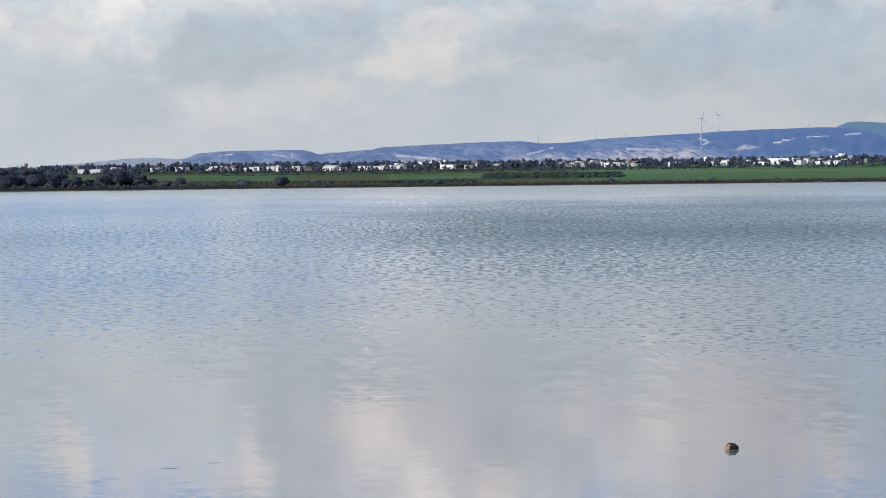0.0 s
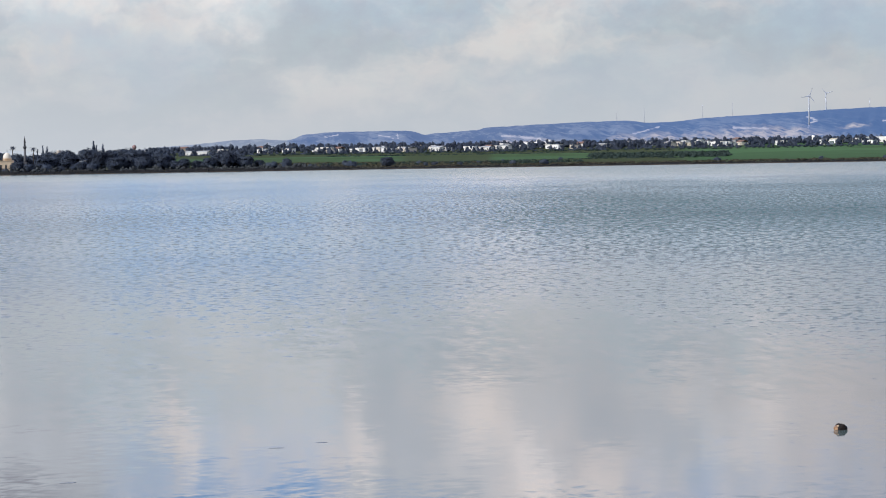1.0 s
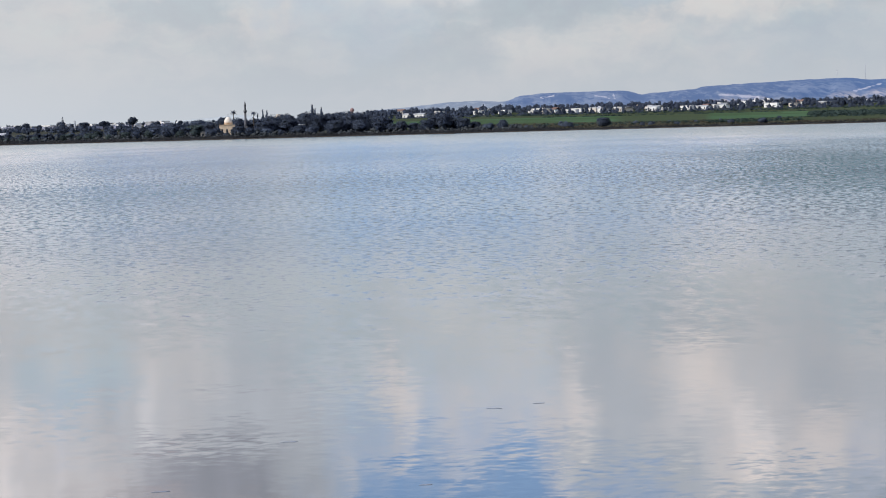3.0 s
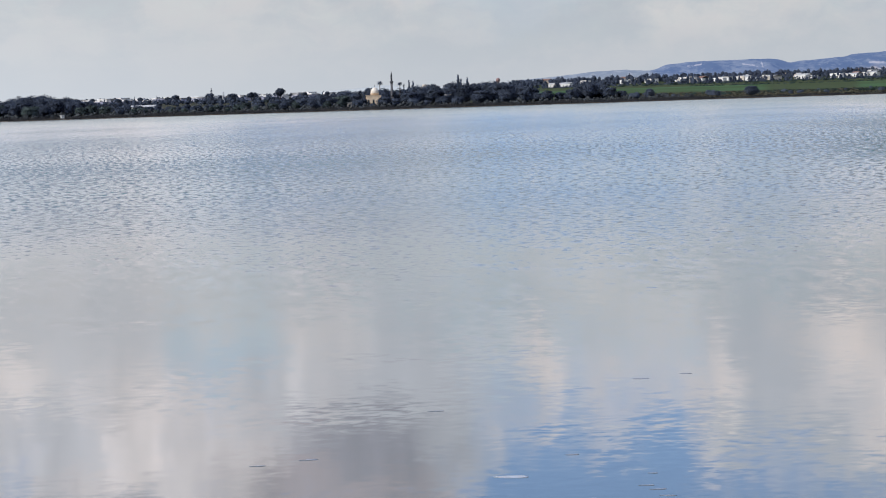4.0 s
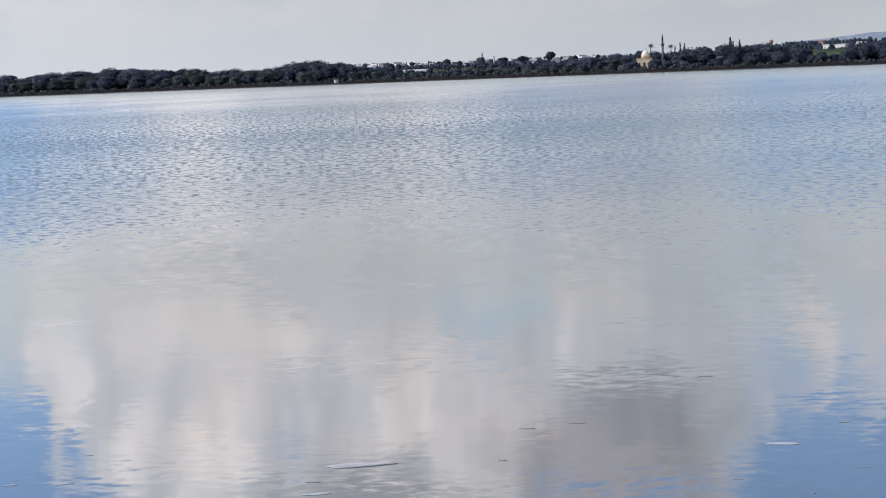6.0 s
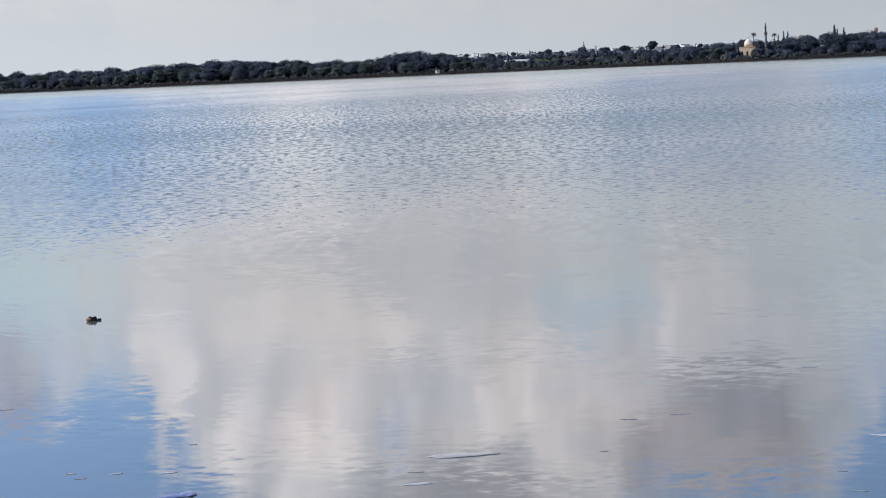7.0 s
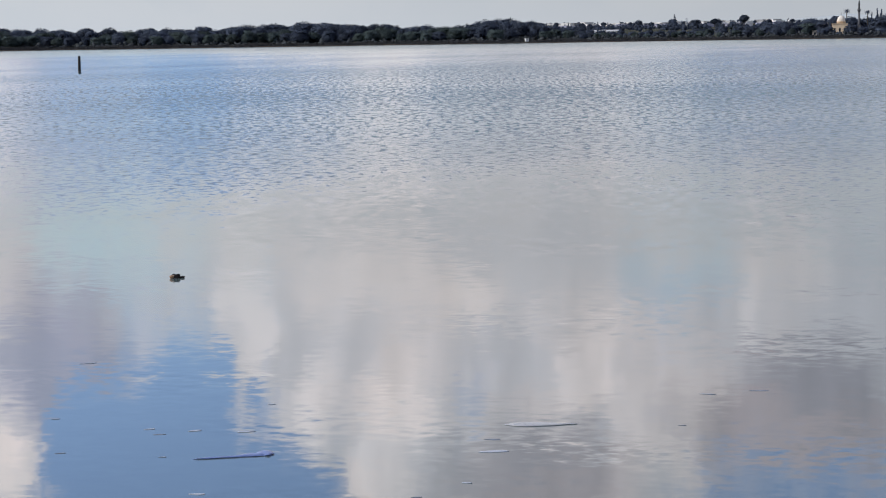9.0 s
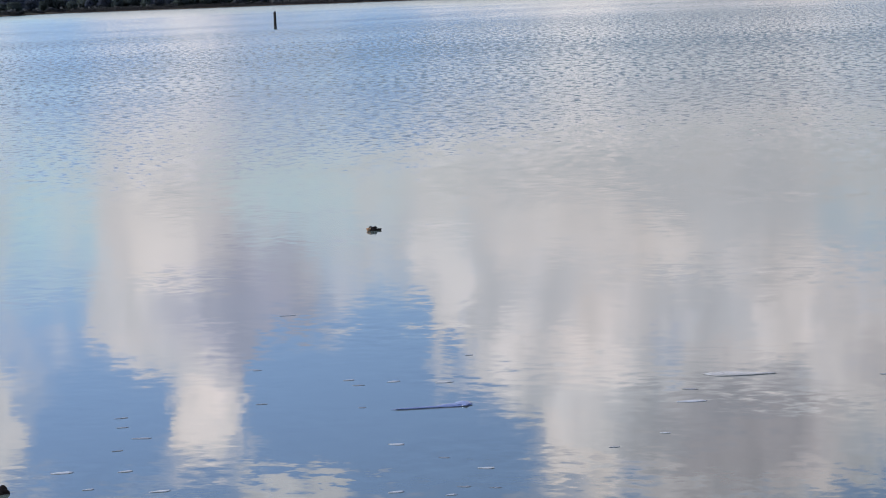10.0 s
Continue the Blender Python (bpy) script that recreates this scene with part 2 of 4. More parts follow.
def water_material():
    """Shallow, turbid salt water: calm by the bank, ruffled by the wind further out."""
    m = bpy.data.materials.new("salt_water")
    m.use_nodes = True
    N = Nodes(m.node_tree)
    bsdf = N.add("ShaderNodeBsdfPrincipled")
    place = N.add("ShaderNodeNewGeometry").outputs["Position"]
    xyz = N.add("ShaderNodeSeparateXYZ")
    N.link(place, xyz.inputs[0])
    # distance from the near bank
    out_there = N.math("ADD", N.math("MULTIPLY", xyz.outputs[0], -0.28), N.math("MULTIPLY", xyz.outputs[1], 0.96))
    along = N.math("ADD", N.math("MULTIPLY", xyz.outputs[0], 0.96), N.math("MULTIPLY", xyz.outputs[1], 0.28))
    turned = N.add("ShaderNodeCombineXYZ")
    N.link(along, turned.inputs[0])
    N.link(out_there, turned.inputs[1])
    patch = N.noise(N.vec("MULTIPLY", turned, (1.0, 0.45, 1.0)), 0.09, 3, 0.6)
    heading = N.math("ARCTAN2", N.math("MULTIPLY", xyz.outputs[0], -1.0), xyz.outputs[1])
    bank = N.math("ADD", out_there, N.math("MULTIPLY_ADD", patch, 26.0, -13.0))
    bank = N.math("ADD", bank, N.ramp(heading, -0.20, 0.02, 6.0, 0.0))
    ruffled = N.math("MULTIPLY", N.ramp(bank, 12.0, 34.0), N.ramp(out_there, 110.0, 420.0, 1.0, 0.8))
    gust = N.ramp(N.noise(N.vec("MULTIPLY", place, (1.0, 0.35, 1.0)), 0.045, 3), 0.35, 0.65, 0.88, 1.15)
    wind = N.math("MULTIPLY", ruffled, gust)

    def wavelets(bands):
        slope = (0, 0, 0)
        for stretch, scale, amount in bands:
            wave = N.vec("SUBTRACT", N.noise(N.vec("MULTIPLY", turned, stretch), scale, 2, 0.55, out=1), (0.5, 0.5, 0.5))
            slope = N.vec("ADD", slope, N.scale(wave, amount))
        return N.vec("MULTIPLY", slope, (0.45, 1.0, 0.0))

    # fine wind ripples, and the shiver of the calm water by the bank
    rough_slope = N.vec("ADD", N.scale(wavelets((((0.9, 0.50, 1.0), 13.0, 1.2), ((0.9, 0.32, 1.0), 7.0, 1.2))), RIPPLE), (0.010, -0.010, 0.0))
    calm_slope = N.scale(wavelets((((0.8, 1.1, 1.0), 14.0, 1.0), ((0.7, 1.0, 1.0), 7.0, 0.5))), RIPPLE_NEAR)
    # here and there a breath of air shivers the calm water
    shiver = N.ramp(N.noise(N.vec("MULTIPLY", turned, (0.7, 1.0, 1.0)), 0.55, 3, 0.6), 0.45, 0.65, 0.45, 1.7)
    calm_slope = N.scale(calm_slope, shiver)
    slope = N.vec("ADD", N.scale(rough_slope, wind), calm_slope)
    # steeper fronts of the wavelets, sparse by the bank and dense in the wind, larger with distance from the eye
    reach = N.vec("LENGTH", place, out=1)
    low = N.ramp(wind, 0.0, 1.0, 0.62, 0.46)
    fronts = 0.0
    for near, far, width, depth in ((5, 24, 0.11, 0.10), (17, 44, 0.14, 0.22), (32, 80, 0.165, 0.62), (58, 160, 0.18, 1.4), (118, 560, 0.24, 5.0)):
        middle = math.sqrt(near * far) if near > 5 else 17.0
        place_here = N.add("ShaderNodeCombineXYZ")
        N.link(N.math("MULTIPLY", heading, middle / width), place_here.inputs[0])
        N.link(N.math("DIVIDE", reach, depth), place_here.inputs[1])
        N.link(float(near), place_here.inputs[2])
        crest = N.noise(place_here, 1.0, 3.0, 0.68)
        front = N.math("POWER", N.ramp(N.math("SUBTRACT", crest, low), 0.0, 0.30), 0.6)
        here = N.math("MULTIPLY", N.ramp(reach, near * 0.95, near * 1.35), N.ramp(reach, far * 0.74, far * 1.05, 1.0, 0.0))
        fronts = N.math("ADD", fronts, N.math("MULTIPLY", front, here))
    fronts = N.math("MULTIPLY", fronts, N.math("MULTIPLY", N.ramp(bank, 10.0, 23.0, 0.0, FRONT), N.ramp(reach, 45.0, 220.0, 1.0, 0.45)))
    # open water's near wavelet faces: tilted to the eye, by heading, to darken reflections
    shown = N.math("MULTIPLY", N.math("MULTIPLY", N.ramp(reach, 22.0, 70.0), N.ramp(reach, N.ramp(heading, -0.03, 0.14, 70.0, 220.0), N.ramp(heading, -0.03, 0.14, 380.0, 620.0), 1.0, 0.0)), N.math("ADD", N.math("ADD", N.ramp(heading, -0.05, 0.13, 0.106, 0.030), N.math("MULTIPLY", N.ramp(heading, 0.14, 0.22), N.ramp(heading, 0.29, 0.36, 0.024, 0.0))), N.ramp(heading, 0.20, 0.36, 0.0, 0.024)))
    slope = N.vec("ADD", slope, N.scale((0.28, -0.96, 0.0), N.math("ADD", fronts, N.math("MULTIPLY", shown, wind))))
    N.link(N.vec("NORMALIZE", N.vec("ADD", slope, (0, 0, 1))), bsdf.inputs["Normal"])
    silt = N.noise(place, 0.03, 3)
    deep = N.mix(N.ramp(silt, 0.3, 0.7), (0.047, 0.134, 0.160), (0.061, 0.146, 0.164))
    N.link(N.mix(N.ramp(bank, 12.0, 45.0), (0.092, 0.125, 0.125), deep), bsdf.inputs["Base Color"])
    N.link(N.math("MULTIPLY_ADD", wind, 0.10, N.ramp(bank, 4.0, 14.0, 0.020, 0.050)), bsdf.inputs["Roughness"])
    bsdf.inputs["IOR"].default_value = 1.34
    out = N.add("ShaderNodeOutputMaterial")
    N.link(bsdf, out.inputs[0])
    return m


RIPPLE, RIPPLE_NEAR, FRONT = 0.112, 0.034, 0.160


def ground_material():
    """Lake mud, dry scrub along the shore, then green winter fields in strips."""
    m = bpy.data.materials.new("fields")
    m.use_nodes = True
    N = Nodes(m.node_tree)
    bsdf = N.add("ShaderNodeBsdfPrincipled")
    place = N.add("ShaderNodeNewGeometry").outputs["Position"]
    xyz = N.add("ShaderNodeSeparateXYZ")
    N.link(place, xyz.inputs[0])
    reach = N.vec("LENGTH", place, out=1)
    rough = N.noise(place, 0.05, 4, 0.6)
    broad = N.noise(N.vec("MULTIPLY", place, (0.35, 1.0, 1.0)), 0.006, 2)
    strips = N.add("ShaderNodeTexVoronoi", distance="CHEBYCHEV")
    strips.inputs["Scale"].default_value = 0.0042
    N.link(N.vec("ADD", N.vec("MULTIPLY", place, (0.55, 1.7, 1.0)), N.scale(N.noise(place, 0.004, 2, out=1), 130.0)), strips.inputs["Vector"])
    crop = N.add("ShaderNodeSeparateColor")
    N.link(strips.outputs["Color"], crop.inputs[0])
    green = N.mix(crop.outputs[0], (0.050, 0.106, 0.048), (0.072, 0.146, 0.066))
    green = N.mix(N.ramp(crop.outputs[1], 0.60, 0.64), green, (0.052, 0.094, 0.040))
    green = N.scale(green, N.math("MULTIPLY_ADD", rough, 0.5, 0.75))
    scrub = N.mix(rough, (0.042, 0.050, 0.038), (0.064, 0.064, 0.048))
    edge = N.math("ADD", reach, N.math("MULTIPLY", broad, 120.0))
    heading = N.math("ARCTAN2", N.math("MULTIPLY", xyz.outputs[0], -1.0), xyz.outputs[1])
    olive = N.mix(rough, (0.040, 0.058, 0.026), (0.058, 0.074, 0.036))
    warped = N.math("ADD", reach, N.math("MULTIPLY_ADD", broad, 260.0, -130.0))
    strip = N.math("MULTIPLY", N.ramp(warped, 1310.0, 1330.0), N.ramp(warped, 1610.0, 1650.0, 1.0, 0.0))
    # fallow ground between the sown strips, widest where the low trees stand
    fallow = N.math("MULTIPLY", N.ramp(heading, -0.075, -0.055), N.math("SUBTRACT", 1.0, strip))
    between = N.math("MULTIPLY", N.ramp(heading, 0.024, 0.030), N.ramp(heading, 0.066, 0.074, 1.0, 0.0))
    green = N.mix(N.math("MAXIMUM", fallow, N.math("MULTIPLY", between, 0.85)), green, olive)
    tilled = N.math("MULTIPLY", N.ramp(N.math("ADD", edge, N.ramp(heading, 0.01, 0.04, 0.0, -100.0)), 1105.0, 1135.0), N.ramp(heading, 0.195, 0.225, 1.0, 0.0))
    colour = N.mix(tilled, scrub, green)
    mud = N.mix(rough, (0.046, 0.040, 0.035), (0.080, 0.064, 0.052))
    colour = N.mix(N.ramp(xyz.outputs[2], 0.25, 0.8), mud, colour)
    N.link(colour, bsdf.inputs["Base Color"])
    bsdf.inputs["Roughness"].default_value = 0.95
    bsdf.inputs["Specular IOR Level"].default_value = 0.05
    out = N.add("ShaderNodeOutputMaterial")
    N.link(bsdf, out.inputs[0])
    return m


TRACKS = ((-7.04, 1.13, -7.30, 1.03, 0.020), (-7.30, 1.03, -7.12, 0.98, 0.020), (-7.12, 0.98, -7.07, 0.86, 0.022), (-5.08, 0.89, -6.0, 0.84, 0.020), (-9.05, 0.99, -9.58, 1.10, 0.017),
          (-9.96, 1.14, -10.48, 1.16, 0.014), (-10.95, 1.185, -11.35, 1.215, 0.022), (4.62, 0.84, 4.25, 0.77, 0.017), (4.25, 0.77, 4.08, 0.75, 0.017), (4.10, 0.76, 4.12, 0.88, 0.017),
          (1.25, 0.77, 0.2, 0.68, 0.035), (-2.35, 0.76, -3.05, 0.94, 0.020), (6.1, 0.83, 5.75, 0.85, 0.014))


def hill_material(name="far_hills", air=(0.12, 0.35, 0.98)):
    """Far maquis hills with pale limestone cuts; the air's blue haze is painted in as emission."""
    m = bpy.data.materials.new(name)
    m.use_nodes = True
    N = Nodes(m.node_tree)
    bsdf = N.add("ShaderNodeBsdfPrincipled")
    place = N.add("ShaderNodeNewGeometry").outputs["Position"]
    xyz = N.add("ShaderNodeSeparateXYZ")
    N.link(place, xyz.inputs[0])
    heading = N.math("MULTIPLY", N.math("ARCTAN2", N.math("MULTIPLY", xyz.outputs[0], -1.0), xyz.outputs[1]), 57.2958)
    slant = N.add("ShaderNodeCombineXYZ")  # spurs and gullies run aslant down the slope
    N.link(N.math("ADD", N.math("MULTIPLY", xyz.outputs[0], 1.7), N.math("MULTIPLY", xyz.outputs[2], 3.2)), slant.inputs[0])
    N.link(N.math("MULTIPLY", xyz.outputs[1], 0.25), slant.inputs[1])
    N.link(N.math("MULTIPLY", xyz.outputs[2], 1.9), slant.inputs[2])
    tall = slant.outputs[0]
    a, b = N.noise(tall, 0.0095, 6, 0.66), N.noise(tall, 0.050, 5, 0.66)
    both = N.math("ADD", N.math("MULTIPLY", a, 0.62), N.math("MULTIPLY", b, 0.38))
    bare = N.ramp(heading, -8.4, -6.8, 0.28, 1.0)
    pale = N.math("MULTIPLY", N.ramp(both, 0.47, 0.58), bare)
    colour = N.mix(pale, (0.018, 0.028, 0.036), (0.108, 0.116, 0.112))
    colour = N.mix(N.math("MULTIPLY", N.ramp(b, 0.60, 0.70, 0.0, 0.6), bare), colour, (0.23, 0.21, 0.17))
    # dark maquis on the steep brow, thin along the bare stretch
    brow = N.math("MULTIPLY", N.ramp(xyz.outputs[2], 62.0, 92.0), N.ramp(heading, -8.0, -3.0, 0.85, 0.40))
    colour = N.mix(brow, colour, (0.020, 0.030, 0.040))
    colour = N.mix(N.ramp(xyz.outputs[2], 52.0, 30.0), colour, N.mix(N.ramp(b, 0.4, 0.62), (0.045, 0.060, 0.045), (0.13, 0.125, 0.10)))
    for c_az, reach, size, high in ((-5.3, 3650, 230, 54), (-6.6, 3680, 150, 56), (-2.8, 3720, 120, 52), (0.7, 3650, 130, 44), (-8.3, 3800, 45, 60), (-10.2, 3700, 50, 54)):
        away = N.vec("LENGTH", N.vec("MULTIPLY", N.vec("SUBTRACT", place, (*polar(c_az, reach), high)), (1.0, 0.5, 3.0)), out=1)
        patch = N.math("MULTIPLY", N.ramp(N.math("ADD", away, N.math("MULTIPLY", a, size * 1.2)), size * 0.7, size * 1.4, 1.0, 0.0), N.ramp(b, 0.34, 0.58))
        colour = N.mix(patch, colour, (0.37, 0.30, 0.20))
    # chalk tracks and quarry cuts: heading and height of both ends in degrees, half width
    height = N.math("MULTIPLY", N.math("ARCTAN2", N.math("SUBTRACT", xyz.outputs[2], EYE), N.vec("LENGTH", place, out=1)), 57.2958)
    fray = N.math("MULTIPLY_ADD", b, 0.20, -0.10)
    for x0, y0, x1, y1, half in (TRACKS if name == "far_hills" else ()):
        px, py = N.math("SUBTRACT", heading, x0), N.math("SUBTRACT", height, y0)
        dx, dy = x1 - x0, y1 - y0
        along = N.math("DIVIDE", N.math("ADD", N.math("MULTIPLY", px, dx), N.math("MULTIPLY", py, dy)), dx * dx + dy * dy, clamp=True)
        ex = N.math("SUBTRACT", px, N.math("MULTIPLY", along, dx))
        ey = N.math("SUBTRACT", py, N.math("MULTIPLY", along, dy))
        off = N.math("ADD", N.math("SQRT", N.math("ADD", N.math("MULTIPLY", ex, ex), N.math("MULTIPLY", ey, ey))), fray)
        colour = N.mix(N.ramp(off, half * 0.3, half * 1.3, 0.75, 0.0), colour, (0.48, 0.43, 0.37))
    N.link(colour, bsdf.inputs["Base Color"])
    bsdf.inputs["Roughness"].default_value = 0.95
    # distance haze painted as emission, paler by heading where the hills stand further off
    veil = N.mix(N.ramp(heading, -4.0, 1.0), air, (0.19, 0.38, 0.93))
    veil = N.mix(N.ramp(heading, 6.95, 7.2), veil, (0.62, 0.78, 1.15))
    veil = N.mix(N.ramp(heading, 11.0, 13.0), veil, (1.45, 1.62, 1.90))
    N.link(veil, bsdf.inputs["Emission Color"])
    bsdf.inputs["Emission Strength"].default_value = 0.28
    out = N.add("ShaderNodeOutputMaterial")
    N.link(bsdf, out.inputs[0])
    return m


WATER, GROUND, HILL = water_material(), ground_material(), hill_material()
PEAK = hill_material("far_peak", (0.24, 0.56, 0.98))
BARK = material("bark", (0.10, 0.075, 0.05), 0.9, grain=6)
# tree foliage: distance haze painted into the base colours, bluer and lighter than leaves
HAZY_LEAF = material("hazy_broad_leaves", (0.120, 0.153, 0.206), 0.95, grain=1.5, second=(0.108, 0.133, 0.195), island=0.12, per_object=0.35, gloss=0.08, thin=0.45)
HAZY_LEAF_PALE = material("hazy_pale_leaves", (0.126, 0.168, 0.168), 0.9, grain=1.5, second=(0.110, 0.144, 0.152), island=0.2, per_object=0.5, gloss=0.08, thin=0.45)
HAZY_LEAF_DARK = material("hazy_cypress_leaves", (0.104, 0.130, 0.184), 0.9, grain=1.5, second=(0.088, 0.110, 0.160), island=0.25, per_object=0.4, gloss=0.08, thin=0.45)
HEDGE = material("hedge_leaves", (0.044, 0.066, 0.058), 0.9, grain=1.0, second=(0.036, 0.056, 0.052), island=0.35, gloss=0.08)
REED = material("reeds", (0.040, 0.040, 0.042), 0.85, grain=0.4, second=(0.026, 0.028, 0.032), island=0.5, gloss=0.08)
SCRUB = material("scrub", (0.058, 0.066, 0.072), 0.85, grain=0.3, second=(0.050, 0.056, 0.062), island=0.35, gloss=0.08)
DRY_SCRUB = material("dry_scrub", (0.078, 0.080, 0.054), 0.85, grain=0.3, second=(0.062, 0.056, 0.042), island=0.8, gloss=0.08)
WHITE = material("white_render", (0.80, 0.79, 0.77), 0.8, vary=0.12, grain=1.0, second=(0.7, 0.69, 0.66), per_object=0.25)
CREAM = material("cream_render", (0.61, 0.55, 0.47), 0.8, vary=0.2, grain=1.0, second=(0.49, 0.44, 0.38), per_object=0.25)
# pale walls turned from the sun: their purple shade is painted into the colour
SHADED_WHITE = material("shaded_white_render", (0.42, 0.43, 0.55), 0.85, vary=0.15, grain=1.0, per_object=0.3)
GREY = material("grey_concrete", (0.36, 0.36, 0.37), 0.85, vary=0.2, grain=1.0, per_object=0.2)
TILE = material("roof_tile", (0.26, 0.16, 0.13), 0.8, vary=0.3, grain=2.0, per_object=0.3)
SHEET = material("metal_sheet", (0.55, 0.57, 0.60), 0.5, vary=0.2, grain=1.0, per_object=0.3)
GLASS = material("window_glass", (0.03, 0.04, 0.05), 0.15, vary=0.2)
SANDSTONE = material("sandstone", (0.72, 0.58, 0.42), 0.85, vary=0.2, grain=1.5, second=(0.58, 0.44, 0.30), bump=0.02)
PLASTER = material("dome_plaster", (0.80, 0.75, 0.67), 0.8, vary=0.15, grain=1.5, second=(0.70, 0.63, 0.53))
STONE = material("grey_stone", (0.13, 0.132, 0.145), 0.85, vary=0.25, grain=1.5, bump=0.02)
LEAD = material("lead_sheet", (0.10, 0.10, 0.11), 0.6, vary=0.2)
STEEL = material("painted_steel", (0.55, 0.58, 0.63), 0.5, vary=0.1)
MAST = material("galvanised_steel", (0.62, 0.65, 0.69), 0.5, vary=0.1)
PINK = material("faded_red_paint", (0.24, 0.15, 0.15), 0.7, vary=0.3, second=(0.30, 0.19, 0.18))
POST = material("wet_dark_wood", (0.022, 0.020, 0.021), 0.7, vary=0.4, grain=9, bump=0.004)
ROCK = material("wet_rock", (0.022, 0.016, 0.014), 0.6, vary=0.5, grain=30, second=(0.010, 0.009, 0.010), bump=0.008, gloss=0.2)
ROCK_SALT = material("salt_stain", (0.62, 0.50, 0.38), 0.8, vary=0.3, grain=40, second=(0.40, 0.27, 0.16))
ROCK_SUNLIT = material("sunlit_rock", (0.50, 0.30, 0.17), 0.7, vary=0.4, grain=40, second=(0.12, 0.06, 0.035), bump=0.006)
FOAM = material("salt_foam", (0.50, 0.51, 0.53), 0.3, vary=0.2, grain=20, second=(0.36, 0.37, 0.4), bump=0.003)
# sodden stick: the sky mirrored on wet wood is put into its blue
SKY_TWIG = material("sky_tinted_wood", (0.16, 0.23, 0.48), 0.2, vary=0.3, grain=15, second=(0.12, 0.18, 0.40), bump=0.0005)
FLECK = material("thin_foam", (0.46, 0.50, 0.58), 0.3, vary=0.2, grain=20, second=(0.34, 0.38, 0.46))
# weed tinted towards the blue water, so the scraps stay faint
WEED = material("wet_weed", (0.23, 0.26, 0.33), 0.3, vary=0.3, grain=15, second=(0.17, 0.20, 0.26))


# ---- helpers for building ----
def mesh_of(name, verts, faces, mat, smooth=False, normals=None):
    me = bpy.data.meshes.new(name)
    me.from_pydata([tuple(v) for v in verts], [], faces)
    me.materials.append(mat)
    if smooth:
        me.polygons.foreach_set("use_smooth", [True] * len(me.polygons))
    me.update()
    if normals is not None:
        me.normals_split_custom_set_from_vertices([tuple(n) for n in normals])
    return me


def part(name, bm, mat, parent, label=""):
    """One mesh under a thing or a part, from a bmesh or a finished mesh."""
    if isinstance(bm, bmesh.types.BMesh):
        me = bpy.data.meshes.new(name)
        bm.to_mesh(me)
        bm.free()
        me.materials.append(mat)
    else:
        me = bm
    ob = new(name, me)
    ob.parent = parent
    return tagged(ob, label)


def box(x0, x1, y0, y1, z0, z1, bevel=0.0):
    bm = bmesh.new()
    bmesh.ops.create_cube(bm, size=1, matrix=Matrix.Translation(((x0 + x1) / 2, (y0 + y1) / 2, (z0 + z1) / 2)) @ Matrix.Diagonal((x1 - x0, y1 - y0, z1 - z0, 1)))
    if bevel:
        bmesh.ops.bevel(bm, geom=bm.edges[:], offset=bevel, segments=2, affect="EDGES")
    return bm


def lathe(profile, segments=20, centre=(0, 0)):
    """A turned shape from (radius, height) pairs."""
    bm = bmesh.new()
    rings = []
    for r, z in profile:
        rings.append([bm.verts.new((centre[0] + r * math.cos(2 * math.pi * k / segments), centre[1] + r * math.sin(2 * math.pi * k / segments), z)) for k in range(segments)])
    for a, b in zip(rings, rings[1:]):
        for k in range(segments):
            bm.faces.new((a[k], a[(k + 1) % segments], b[(k + 1) % segments], b[k]))
    bm.faces.new(list(reversed(rings[0])))
    bm.faces.new(rings[-1])
    for f in bm.faces:
        f.smooth = len(f.verts) == 4
    return bm


def lump(radius, seed, squash=(1, 1, 1), sub=2, uneven=0.35, freq=1.4):
    bm = bmesh.new()
    bmesh.ops.create_icosphere(bm, subdivisions=sub, radius=1)
    for v in bm.verts:
        n = 1 + uneven * noise.noise(v.co * freq + Vector((seed * 7.1, seed * 3.3, 0))) + 0.4 * uneven * noise.noise(v.co * freq * 3 + Vector((seed, 0, 5)))
        v.co = Vector((v.co.x * squash[0], v.co.y * squash[1], v.co.z * squash[2])) * radius * n
    for f in bm.faces:
        f.smooth = True
    return bm


def thing(name, x, y, z, label, category, group="", turn=0.0):
    ob = new(name)
    ob.empty_display_size = 0.5
    ob.matrix_basis = pose(x, y, z, 0, 0, turn)
    return tagged(ob, label, category, group)


# ---- the land: one sheet with the lake's bed in it ----
def shore(az):
    """Distance of the far waterline."""
    r = 1025 + 14 * noise.noise(Vector((az * 0.35, 2.0, 0))) + 5 * noise.noise(Vector((az * 1.7, 7.0, 0)))
    if az > 41:
        r -= 210 * min(1, (az - 41) / 1.2) ** 2
    return r


def smooth(a, b, x):
    t = min(1, max(0, (x - a) / (b - a)))
    return t * t * (3 - 2 * t)


def land(x, y):
    """Height of the ground."""
    r, az = math.hypot(x, y), math.degrees(math.atan2(-x, y))
    bank = 0.25 - 0.95 * smooth(0.6, 6.0, y + 0.25 * noise.noise(Vector((x * 0.2, 3.0, 0)))) + 1.2 * smooth(-2, -60, y)
    if r < 120:
        return bank
    if -60 < az < 85:
        past = r - shore(az)
        far = -0.7 + 0.95 * smooth(-40, 3, past) + 0.9 * smooth(3, 14, past) + 0.35 * smooth(14, 60, past)
        far += 12.4 * min(1, max(0, past - 60) / 880) + 5.0 * smooth(1960, 2240, r) * smooth(12.5, 10.0, az) + 0.001 * max(0, r - 1980)
        far += 0.5 * noise.noise(Vector((x * 0.01, y * 0.01, 0))) * smooth(10, 80, past)
